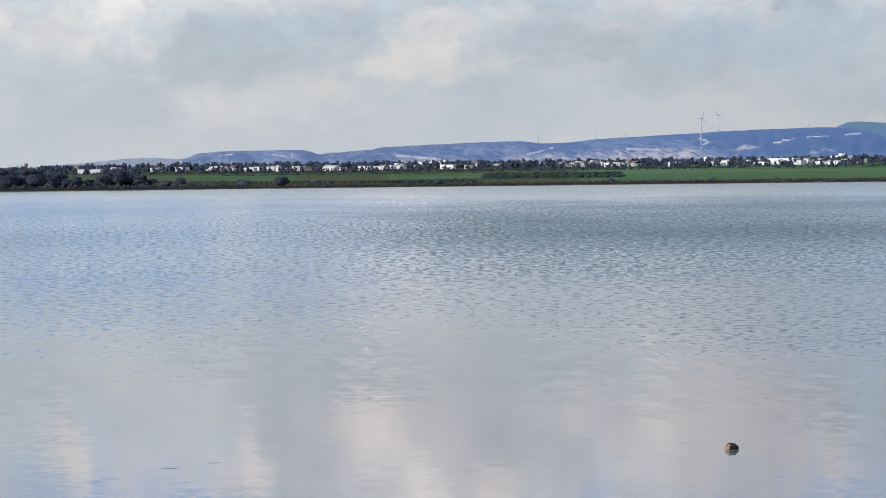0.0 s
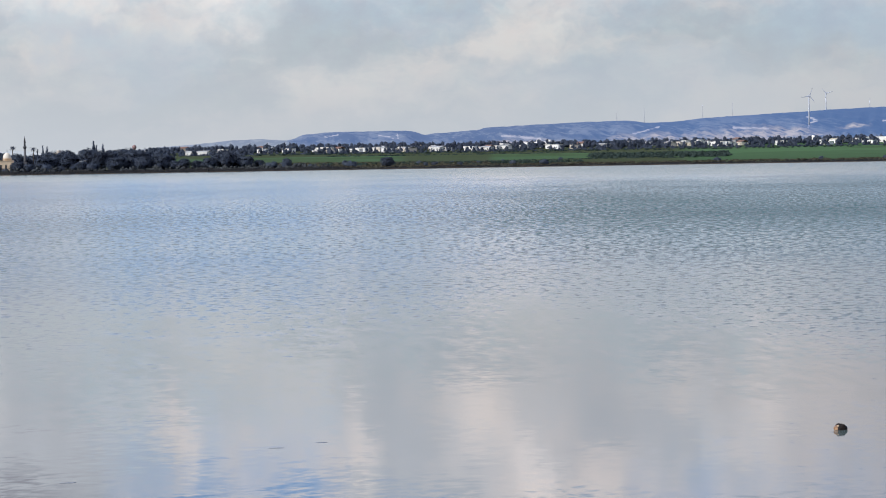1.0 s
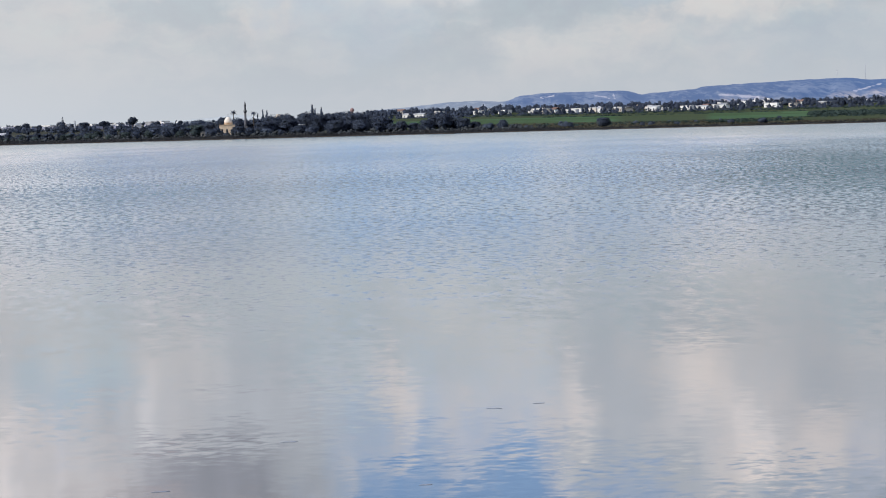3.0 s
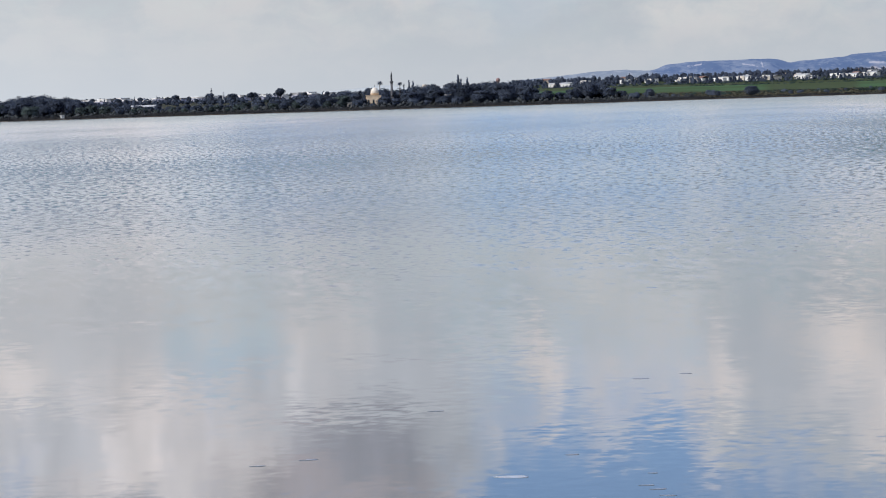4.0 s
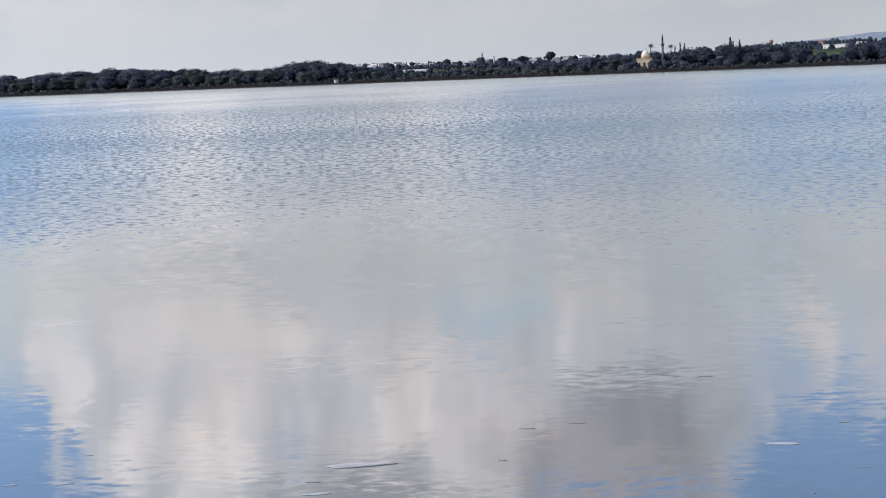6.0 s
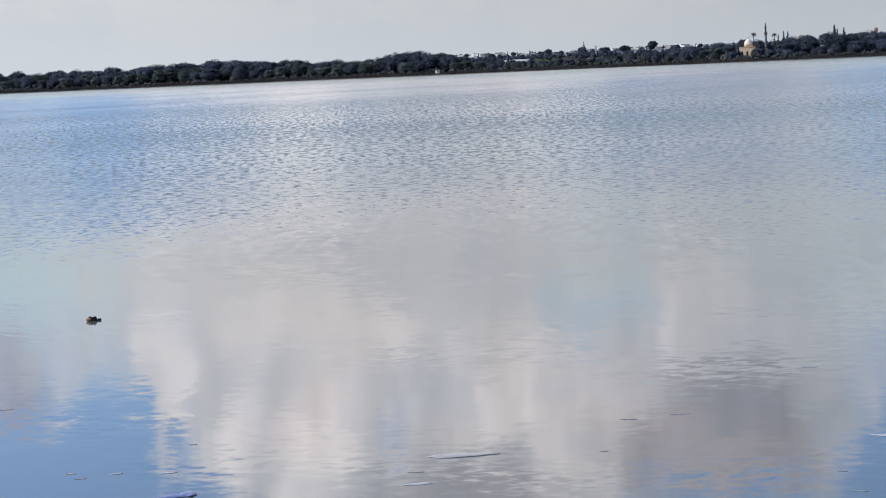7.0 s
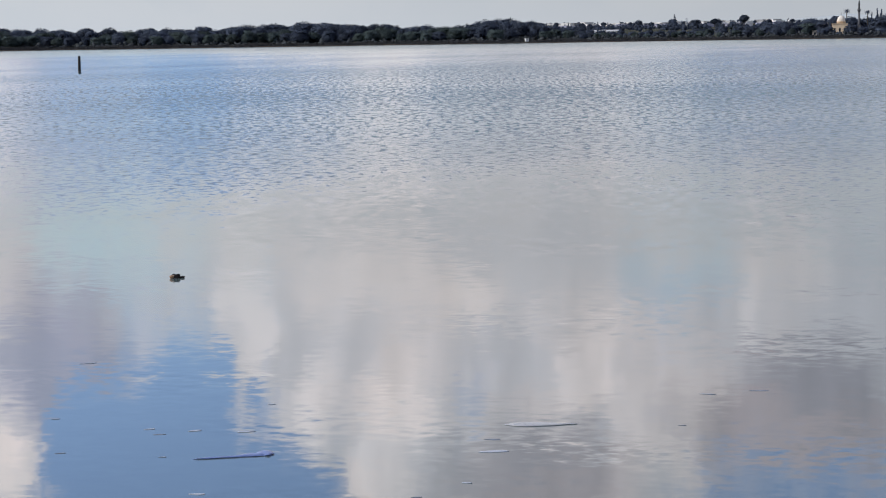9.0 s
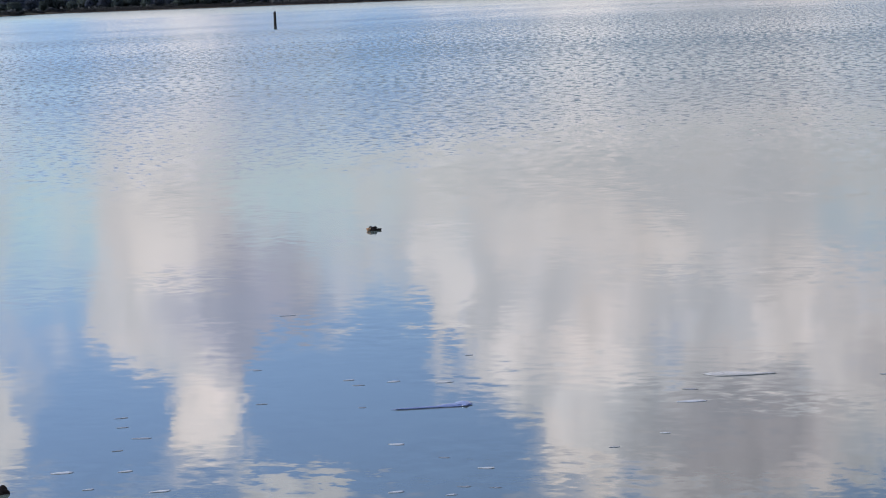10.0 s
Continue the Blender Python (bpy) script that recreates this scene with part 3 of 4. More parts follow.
        dry = min(1, smooth(50, 60, -az) + smooth(75, 85, az))
        far = far * (1 - dry) + max(far, 1.2) * dry
    else:
        far = 1.2
    return bank + (far - bank) * smooth(120, 260, r)


def build_ground():
    angles = sorted(set([round(-180 + 6 * k, 3) for k in range(60)] + [round(-24 + 0.5 * k, 3) for k in range(150)]))
    rings = [0.5, 1.5, 2.5, 3.5, 5, 7, 10, 20, 60, 200, 600, 780, 800, 815, 830, 900, 980, 990, 1000, 1010, 1016, 1022, 1028, 1034, 1040, 1046, 1054, 1064, 1080, 1110,
             1150, 1220, 1300, 1400, 1550, 1700, 1850, 2000, 2300, 2700, 3300, 4000, 4900]
    verts, faces = [(0, 0, land(0, 0))], []
    for r in rings:
        for a in angles:
            x, y = polar(a, r)
            verts.append((x, y, land(x, y)))
    n = len(angles)
    for k in range(n):
        faces.append((0, 1 + (k + 1) % n, 1 + k))
    for i in range(len(rings) - 1):
        for k in range(n):
            a, b = 1 + i * n + k, 1 + i * n + (k + 1) % n
            faces.append((a, b, b + n, a + n))
    ob = new("ground", mesh_of("ground", verts, faces, GROUND, True))
    tagged(ob, "green winter fields and brown scrub beyond a salt lake", "ground", kind="structure")


def build_water():
    angles = [-100 + 4 * k for k in range(56)]
    rings = [0.6, 6, 20, 60, 200, 600, 1060]
    verts, faces = [], []
    for r in rings:
        for a in angles:
            verts.append((*polar(a, r), 0.0))
    n = len(angles)
    for i in range(len(rings) - 1):
        for k in range(n - 1):
            a = i * n + k
            faces.append((a, a + n, a + n + 1, a + 1))
    me = mesh_of("water", verts, faces, WATER)
    ob = new("water", me)
    tagged(ob, "shallow pale blue salt lake, calm near and ruffled further out", "lake", kind="structure")


def ridge(az):
    """Height of the skyline of the far hills, in degrees."""
    knots = ((-24, 0.8), (-12.6, 0.95), (-12.0, 1.08), (-11.75, 1.20), (-11.4, 1.28), (-10.9, 1.365), (-10.3, 1.385), (-8.9, 1.35), (-8.0, 1.32), (-6.46, 1.25), (-5.4, 1.20),
             (-4.3, 1.15), (-3.4, 1.06), (-2.76, 1.05), (-2.1, 1.12), (-1.06, 1.10), (0.03, 1.06), (1.7, 0.99), (1.95, 0.925), (2.98, 0.865), (3.36, 0.82), (3.72, 0.93), (4.06, 0.95),
             (5.9, 0.935), (6.65, 0.88), (7.05, 0.74), (7.2, 0.73), (7.82, 0.77), (8.6, 0.755), (9.3, 0.685), (10.0, 0.63), (12, 0.47), (13.6, 0.46), (14.4, 0.56), (15.3, 0.49), (16.8, 0.38),
             (22, 0.3), (40, 0.25))
    for (a, e), (b, g) in zip(knots, knots[1:]):
        if a <= az <= b:
            return e + (g - e) * smooth(a, b, az) * 0.5 + (g - e) * (az - a) / (b - a) * 0.5
    return 0.3


def hill(az, r):
    """Height of the far hills."""
    top = EYE + 4450 * math.tan(radians(ridge(az)))
    s = smooth(3000, 4450, r)
    gully = 0.5 * abs(noise.noise(Vector((az * 0.9, r * 0.0012, 1)))) + 0.34 * abs(noise.noise(Vector((az * 2.6, r * 0.003, 4)))) + 0.22 * abs(noise.noise(Vector((az * 6.3, r * 0.006, 9))))
    h = 12 + (top - 12) * max(0.0, s - 0.30 * gully * math.sin(math.pi * s) * 1.2)
    if r > 4450:
        h = top - (r - 4450) * 0.05
    return h + 1.2 * noise.noise(Vector((az * 4, r * 0.02, 3))) * s


def build_hills():
    n_a, n_r = 700, 60
    verts, faces = [], []
    for i in range(n_r):
        r = 3000 + 1850 * i / (n_r - 1)
        for k in range(n_a):
            az = -23 + 62 * k / (n_a - 1)
            verts.append((*polar(az, r), hill(az, r)))
    for i in range(n_r - 1):
        for k in range(n_a - 1):
            a = i * n_a + k
            faces.append((a, a + n_a, a + n_a + 1, a + 1))
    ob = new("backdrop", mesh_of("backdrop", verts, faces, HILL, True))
    tagged(ob, "distant hills with pale limestone cuts and glowing blue haze", "hills", kind="structure")


def build_far_peak():
    """A further top behind the end of the ridge, greener by its painted haze."""
    verts, faces = [], []
    n_a, n_r = 60, 14
    for i in range(n_r):
        r = 4470 + 430 * i / (n_r - 1)
        for k in range(n_a):
            az = -22 + 12.0 * k / (n_a - 1)
            swell = 1.52 - 0.34 * smooth(-11.2, -10.2, az) ** 1.4 - 0.5 * smooth(-11.5, -16.0, az)
            top = EYE + 4800 * math.tan(radians(swell))
            crest = smooth(4380, 4800, r) if r < 4800 else 1 - 0.2 * smooth(4800, 4900, r)
            verts.append((*polar(az, r), 10 + (top - 10) * crest * (1 + 0.03 * noise.noise(Vector((az * 1.5, r * 0.003, 6))))))
    for i in range(n_r - 1):
        for k in range(n_a - 1):
            a = i * n_a + k
            faces.append((a, a + n_a, a + n_a + 1, a + 1))
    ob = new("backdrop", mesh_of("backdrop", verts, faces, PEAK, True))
    tagged(ob, "distant rounded hilltop with glowing blue-green haze, behind the ridge", "hills", kind="structure")


build_ground()
build_water()
build_hills()
build_far_peak()


# ---- trees ----
def leaf_cloud(rng, lumps, cards, size, detail=2, heart=None, core=0.9, reach=1.12):
    """Clumps of leaves: small uneven bodies inside and many loose leaf sprays outside, shaded as rounded masses. lumps: (x, y, z, rx, rz); heart: the crown's middle."""
    verts, faces, normals = [], [], []
    weights = np.array([l[3] * l[3] * l[4] for l in lumps]) ** 0.7
    weights = weights / weights.sum()
    ico = bmesh.new()
    bmesh.ops.create_icosphere(ico, subdivisions=detail, radius=1)
    base = [np.array(v.co) for v in ico.verts]
    tri = [[v.index for v in f.verts] for f in ico.faces]
    ico.free()

    def outward(d, c):
        n = 0.42 * d + np.array((0, 0, 0.2))
        if heart is not None:
            away = np.array(c) - heart
            n = n + 1.0 * away / (np.linalg.norm(away) + 1e-6)
        n = n + 0.16 * rng.standard_normal(3)
        return n / (np.linalg.norm(n) + 1e-6)

    for k, (x, y, z, rx, rz) in enumerate(lumps):
        o = len(verts)
        seed = Vector((k * 3.7, float(rng.random()) * 50, 0))
        for d in base:
            v = Vector(d)
            w = core * (1 + 0.26 * noise.noise(v * 1.7 + seed) + 0.20 * noise.noise(v * 3.9 + seed) + 0.05 * rng.standard_normal())
            verts.append((x + d[0] * rx * w, y + d[1] * rx * w, z + d[2] * rz * w))
            normals.append(outward(d, verts[-1]))
        faces += [[o + i for i in f] for f in tri]
    for k in rng.choice(len(lumps), size=cards, p=weights):
        x, y, z, rx, rz = lumps[k]
        d = rng.standard_normal(3)
        d /= np.linalg.norm(d)
        w = core * 0.88 + (reach - core * 0.88) * rng.random()
        c = np.array((x + d[0] * rx * w, y + d[1] * rx * w, z + d[2] * rz * w))
        u, v = rng.standard_normal(3), rng.standard_normal(3)
        u, v = u / np.linalg.norm(u) * size * (0.5 + rng.random()), v / np.linalg.norm(v) * size * (0.4 + 0.6 * rng.random())
        o = len(verts)
        verts += [c - u * 0.5, c + v * 0.6, c + u * 0.7, c - v * 0.5]
        normals += [outward(d, c)] * 4
        faces.append((o, o + 1, o + 2, o + 3))
    return verts, faces, normals


def limb(verts, faces, a, b, ra, rb, sides=6):
    a, b = Vector(a), Vector(b)
    q = (b - a).to_track_quat("Z", "Y")
    o = len(verts)
    for c, r in ((a, ra), (b, rb)):
        for k in range(sides):
            verts.append(c + q @ Vector((r * math.cos(2 * math.pi * k / sides), r * math.sin(2 * math.pi * k / sides), 0)))
    for k in range(sides):
        j = (k + 1) % sides
        faces.append((o + k, o + j, o + sides + j, o + sides + k))


def broad_tree(seed, wide, bare, leaf):
    """Trunk and crown meshes of a spreading tree, 1 m high, to be scaled."""
    rng = np.random.default_rng(seed)
    tv, tf, lumps = [], [], []
    limb(tv, tf, (0, 0, -0.05), (0.01, 0, bare + 0.12), 0.03, 0.022)
    span = 0.94 - bare
    middle = bare + 0.42 * span
    lumps.append((0, 0, middle, wide * 0.74, span * 0.50))
    for k in range(14):
        a = 2 * math.pi * (k * 0.381966 + 0.1 * rng.random())
        out, z = wide * rng.uniform(0.25, 0.68), bare + span * rng.uniform(0.22, 0.86)
        out *= math.sqrt(max(0.15, 1 - ((z - middle) / (0.62 * span)) ** 2))
        x, y = math.cos(a) * out, math.sin(a) * out
        limb(tv, tf, (0.01, 0, bare * 0.6 + 0.2 * z), (x, y, z - 0.03), 0.014, 0.004, 5)
        w = wide * rng.uniform(0.16, 0.42)
        lumps.append((x, y, z, w, w * rng.uniform(0.5, 0.95)))
    cv, cf, cn = leaf_cloud(rng, lumps, 5200, 0.050, 2, np.array((0, 0, bare + 0.3 * (1 - bare))), 0.76, 1.20)
    return mesh_of("trunk", tv, tf, BARK), mesh_of("crown", cv, cf, leaf, True, cn)


def cypress_tree(seed, slim):
    rng = np.random.default_rng(seed)
    tv, tf, lumps = [], [], []
    limb(tv, tf, (0, 0, -0.05), (0, 0, 0.85), 0.018, 0.004)
    for k in range(13):
        z = 0.08 + 0.86 * k / 12
        w = slim * (0.35 + 0.65 * math.sin(math.pi * min(1, (z + 0.12) / 1.0) ** 0.8)) * (0.8 + 0.4 * rng.random())
        lumps.append((0.25 * slim * rng.standard_normal() * 0.5, 0.25 * slim * rng.standard_normal() * 0.5, z, w, 0.075))
    cv, cf, cn = leaf_cloud(rng, lumps, 170, 0.055)
    return mesh_of("trunk", tv, tf, BARK), mesh_of("crown", cv, cf, HAZY_LEAF_DARK, True, cn)


def conifer_tree(seed):
    """A tiered pine with whorls of level branches."""
    rng = np.random.default_rng(seed)
    tv, tf, lumps = [], [], []
    limb(tv, tf, (0, 0, -0.05), (0, 0, 0.99), 0.02, 0.003)
    for k in range(9):
        z = 0.22 + 0.75 * k / 8
        span = 0.17 * (1.05 - z)
        for j in range(5):
            a = 2 * math.pi * (j / 5 + 0.13 * k)
            x, y = math.cos(a) * span, math.sin(a) * span
            limb(tv, tf, (0, 0, z), (x, y, z + 0.01), 0.006, 0.002, 4)
            lumps.append((x * 0.75, y * 0.75, z + 0.005, span * 0.5 + 0.012, 0.034))
    cv, cf, cn = leaf_cloud(rng, lumps, 420, 0.035)
    return mesh_of("trunk", tv, tf, BARK), mesh_of("crown", cv, cf, HAZY_LEAF_DARK, True, cn)


def palm_tree(seed):
    rng = np.random.default_rng(seed)
    tv, tf = [], []
    bend = 0.02 * rng.standard_normal()
    for k in range(6):
        limb(tv, tf, (bend * (k / 6) ** 2, 0, 0.9 * k / 6 - 0.03), (bend * ((k + 1) / 6) ** 2, 0, 0.9 * (k + 1) / 6), 0.020 - 0.0012 * k, 0.0185 - 0.0012 * k, 7)
    cv, cf = [], []
    for k in range(26):
        a, rise = 2 * math.pi * (k * 0.381966), 0.75 - 1.35 * (k / 25)
        p = Vector((bend, 0, 0.9))
        d = Vector((math.cos(a) * math.cos(rise), math.sin(a) * math.cos(rise), math.sin(rise)))
        side = Vector((-math.sin(a), math.cos(a), 0))
        for s in range(5):
            q = p + d * 0.034
            w, w2 = 0.020 * (1 - abs(s - 1.5) / 4), 0.020 * (1 - abs(s - 0.5) / 4)
            o = len(cv)
            cv += [p - side * w, p + side * w, q + side * w2 - Vector((0, 0, 0.006)), q - side * w2 - Vector((0, 0, 0.006))]
            cf.append((o, o + 1, o + 2, o + 3))
            p, d = q, (d - Vector((0, 0, 0.27))).normalized()
    return mesh_of("trunk", tv, tf, BARK), mesh_of("crown", cv, cf, HAZY_LEAF_DARK)


KINDS = {
    "broad": [broad_tree(s, w, b, HAZY_LEAF) for s, w, b in ((1, 0.46, 0.14), (2, 0.55, 0.10), (3, 0.40, 0.18), (4, 0.62, 0.12), (5, 0.50, 0.08), (6, 0.44, 0.2))],
    "pale": [broad_tree(s, w, b, HAZY_LEAF_PALE) for s, w, b in ((11, 0.5, 0.1), (12, 0.6, 0.14))],
    "umbrella": [broad_tree(s, w, b, HAZY_LEAF) for s, w, b in ((21, 0.42, 0.55), (22, 0.48, 0.5))],
    "bush": [broad_tree(s, w, b, HAZY_LEAF) for s, w, b in ((31, 0.9, 0.04), (32, 1.1, 0.03), (33, 0.75, 0.05))],
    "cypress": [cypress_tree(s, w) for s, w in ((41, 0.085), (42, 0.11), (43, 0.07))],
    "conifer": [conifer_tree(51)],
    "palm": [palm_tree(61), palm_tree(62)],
}
TREE_WORDS = {
    "broad": ("broadleaf_tree", "dark green spreading tree near the lake's far shore", "tree"),
    "pale": ("broadleaf_tree", "pale green young tree near the lake's far shore", "tree"),
    "umbrella": ("umbrella_pine", "dark umbrella pine standing above other trees", "tree"),
    "bush": ("bush", "low rounded dark green bush on the shore", "bush"),
    "cypress": ("cypress", "tall narrow dark green cypress", "tree"),
    "conifer": ("conifer", "tall tiered conifer rising over the wood", "tree"),
    "palm": ("palm_tree", "tall date palm with a round head of fronds", "palm"),
}
tree_rng = random.Random(7)


def tree(kind, az, r, top=None, height=None, group="trees along the shore"):
    """Plants one tree; top: height of its tip in degrees above eye level."""
    x, y = polar(az, r)
    z = land(x, y)
    h = height or max(2.0, EYE + r * math.tan(radians(top)) - z)
    h *= 1.06 if kind in ("broad", "pale", "bush") else 1.0
    trunk, crown = tree_rng.choice(KINDS[kind])
    name, label, category = TREE_WORDS[kind]
    ob = thing(name, x, y, z - 0.05, label, category, group)
    part("trunk", trunk, None, ob)
    part("crown", crown, None, ob)
    spread = tree_rng.uniform(0.95, 1.55) if kind in ("broad", "pale") else 1.0
    ob.matrix_basis = pose(x, y, z - 0.05, 0, 0, tree_rng.uniform(0, 360)) @ Matrix.Diagonal((h * spread, h * spread, h, 1))
    return ob


def canopy(az):
    """Top of the wood on the far shore, in degrees."""
    knots = ((13, 0.42), (15, 0.40), (16.6, 0.32), (18, 0.25), (19.6, 0.21), (20.5, 0.18), (21.2, 0.24), (22.6, 0.42), (23.9, 0.55), (24.6, 0.50), (26, 0.41), (27.5, 0.45),
             (29.1, 0.53), (31, 0.46), (33, 0.42), (36, 0.45), (50, 0.46))
    for (a, e), (b, g) in zip(knots, knots[1:]):
        if a <= az <= b:
            return e + (g - e) * (az - a) / (b - a)
    return 0.4


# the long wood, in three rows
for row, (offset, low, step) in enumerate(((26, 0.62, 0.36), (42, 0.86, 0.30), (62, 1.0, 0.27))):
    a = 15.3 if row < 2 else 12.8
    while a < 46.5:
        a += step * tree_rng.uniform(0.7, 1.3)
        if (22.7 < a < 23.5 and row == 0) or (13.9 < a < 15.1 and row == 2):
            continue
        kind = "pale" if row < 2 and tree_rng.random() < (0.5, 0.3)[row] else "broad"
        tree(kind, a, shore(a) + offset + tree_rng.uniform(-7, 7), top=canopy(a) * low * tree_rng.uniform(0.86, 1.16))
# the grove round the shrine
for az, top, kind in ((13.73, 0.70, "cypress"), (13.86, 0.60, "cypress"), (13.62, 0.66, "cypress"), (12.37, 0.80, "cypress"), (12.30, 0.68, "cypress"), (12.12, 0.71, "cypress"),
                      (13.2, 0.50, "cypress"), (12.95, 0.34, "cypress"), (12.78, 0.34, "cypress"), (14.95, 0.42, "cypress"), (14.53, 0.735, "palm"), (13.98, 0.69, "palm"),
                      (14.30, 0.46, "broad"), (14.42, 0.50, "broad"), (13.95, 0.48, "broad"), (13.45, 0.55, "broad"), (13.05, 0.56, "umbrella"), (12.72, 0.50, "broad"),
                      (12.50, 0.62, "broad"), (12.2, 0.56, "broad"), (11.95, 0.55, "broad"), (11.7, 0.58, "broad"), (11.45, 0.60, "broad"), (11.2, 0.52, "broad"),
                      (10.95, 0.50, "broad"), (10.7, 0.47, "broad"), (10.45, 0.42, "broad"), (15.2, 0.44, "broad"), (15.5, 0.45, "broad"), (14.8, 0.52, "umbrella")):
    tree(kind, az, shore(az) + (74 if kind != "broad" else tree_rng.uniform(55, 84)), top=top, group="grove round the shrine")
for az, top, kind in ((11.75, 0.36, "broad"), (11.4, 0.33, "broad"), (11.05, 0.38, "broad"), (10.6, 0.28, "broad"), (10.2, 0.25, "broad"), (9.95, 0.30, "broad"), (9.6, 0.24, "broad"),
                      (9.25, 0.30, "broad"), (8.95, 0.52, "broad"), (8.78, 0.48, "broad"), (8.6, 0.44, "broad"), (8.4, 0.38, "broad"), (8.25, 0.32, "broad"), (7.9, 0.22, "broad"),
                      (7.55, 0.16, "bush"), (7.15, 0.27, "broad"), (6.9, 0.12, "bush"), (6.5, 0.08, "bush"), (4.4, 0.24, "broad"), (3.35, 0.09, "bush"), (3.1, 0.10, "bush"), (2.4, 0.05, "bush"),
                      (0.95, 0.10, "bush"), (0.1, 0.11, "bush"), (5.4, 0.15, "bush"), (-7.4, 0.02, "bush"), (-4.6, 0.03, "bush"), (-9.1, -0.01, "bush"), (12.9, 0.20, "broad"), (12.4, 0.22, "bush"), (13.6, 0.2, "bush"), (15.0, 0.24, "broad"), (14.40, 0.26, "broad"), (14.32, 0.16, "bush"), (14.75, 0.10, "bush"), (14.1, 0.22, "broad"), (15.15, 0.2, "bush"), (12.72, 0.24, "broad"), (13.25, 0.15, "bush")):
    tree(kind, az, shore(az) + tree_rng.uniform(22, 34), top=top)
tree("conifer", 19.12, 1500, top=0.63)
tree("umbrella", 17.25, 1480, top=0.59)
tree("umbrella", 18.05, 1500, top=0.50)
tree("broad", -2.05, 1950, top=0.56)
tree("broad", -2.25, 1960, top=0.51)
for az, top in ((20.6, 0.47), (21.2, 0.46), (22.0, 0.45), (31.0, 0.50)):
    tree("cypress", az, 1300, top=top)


def clump_field(name, label, category, mat, places, seed, cards=16, size=0.9):
    """Many clumps of foliage that nobody could count, as one body. places: (x, y, z, radius, height)."""
    rng = np.random.default_rng(seed)
    lumps = []
    for x, y, z, r, h in places:
        for k in range(3):
            lumps.append((x + r * 0.6 * rng.standard_normal(), y + r * 0.6 * rng.standard_normal(), z + h * (0.25 + 0.25 * k), r * (0.9 - 0.2 * k), h * 0.32))
    cv, cf, cn = leaf_cloud(rng, lumps, len(places) * cards, size, 1)
    return tagged(new(name, mesh_of(name, cv, cf, mat, True, cn)), label, category, kind="stuff")


rng = random.Random(21)


def scatter(count, az0, az1, r0, r1, h0, h1, ratio=0.5):
    out = []
    for k in range(count):
        az, r = rng.uniform(az0, az1), rng.uniform(r0, r1)
        r = r + (shore(az) - 1025 if r0 < 1300 else 0)
        x, y = polar(az, r)
        h = rng.uniform(h0, h1)
        out.append((x, y, land(x, y) - 0.2, h * ratio, h))
    return out


clump_field("scrub", "low brown and olive scrub along the far shore", "scrub", SCRUB, scatter(700, 6, 46, 1036, 1062, 0.6, 2.0, 0.8) + scatter(500, 6, 46, 1040, 1075, 1.4, 3.0, 0.7), 5, 22, 0.5)
clump_field("scrub", "low olive brown scrub before the green fields", "scrub", DRY_SCRUB, scatter(1000, -14, 6, 1034, 1085, 0.4, 1.1, 1.6) + scatter(420, 1.5, 7.5, 1085, 1215, 0.5, 1.4, 1.5), 15, 22, 0.5)
clump_field("far_wood", "dark belt of trees between the far houses", "trees", HAZY_LEAF_DARK, scatter(1100, -13.5, 12.5, 2110, 2450, 4.0, 8.5, 0.55) + scatter(260, -13.5, 12, 1925, 2060, 3.0, 7.0, 0.45) + scatter(360, -13.5, 10, 1905, 1950, 1.0, 2.4, 0.9) + scatter(420, 11, 24, 1450, 1900, 2.0, 4.4, 0.7), 6, 20, 1.3)
clump_field("orchard", "dark rows of low fruit trees among green fields", "orchard", HEDGE, scatter(760, -4.9, -1.2, 1270, 1450, 1.0, 2.5, 1.0), 8, 22, 0.8)
clump_field("hedge", "dark hedge line across the green fields", "hedge", HEDGE, scatter(300, -1, 6.2, 1110, 1150, 0.6, 1.6, 0.9) + scatter(240, -13, 8, 1800, 1840, 1.0, 2.0, 0.9) + scatter(180, -4, 4, 1228, 1240, 0.4, 1.0, 1.0) + scatter(160, -1, 6, 1640, 1652, 0.6, 1.6, 1.0), 9, 26, 0.6)


def build_reeds():
    r2 = np.random.default_rng(12)
    verts, faces = [], []
    for k in range(17000):
        az = r2.uniform(-14, 46.5)
        r = shore(az) + 2 + abs(r2.standard_normal()) * 6
        x, y = polar(az, r)
        z = land(x, y)
        h = (0.35 + 0.9 * r2.random()) * (0.65 + 0.7 * max(0, noise.noise(Vector((az * 1.3, r * 0.05, 0))) + 0.3))
        if az < 6.5:
            h *= 0.5 + 0.5 * smooth(4.5, 6.5, az)
        w = 0.25 + 0.35 * r2.random()
        t = radians(az) + r2.uniform(-0.9, 0.9)
        o = len(verts)
        lean = r2.uniform(-0.3, 0.3)
        verts += [(x - w * math.cos(t), y - w * math.sin(t), z - 0.1), (x + w * math.cos(t), y + w * math.sin(t), z - 0.1), (x + lean + 0.3 * w, y, z + h), (x + lean - 0.5 * w, y, z + 0.8 * h)]
        faces.append((o, o + 1, o + 2, o + 3))
    tagged(new("reeds", mesh_of("reeds", verts, faces, REED)), "dark brown reeds and samphire along the waterline", "reeds", kind="stuff")


build_reeds()


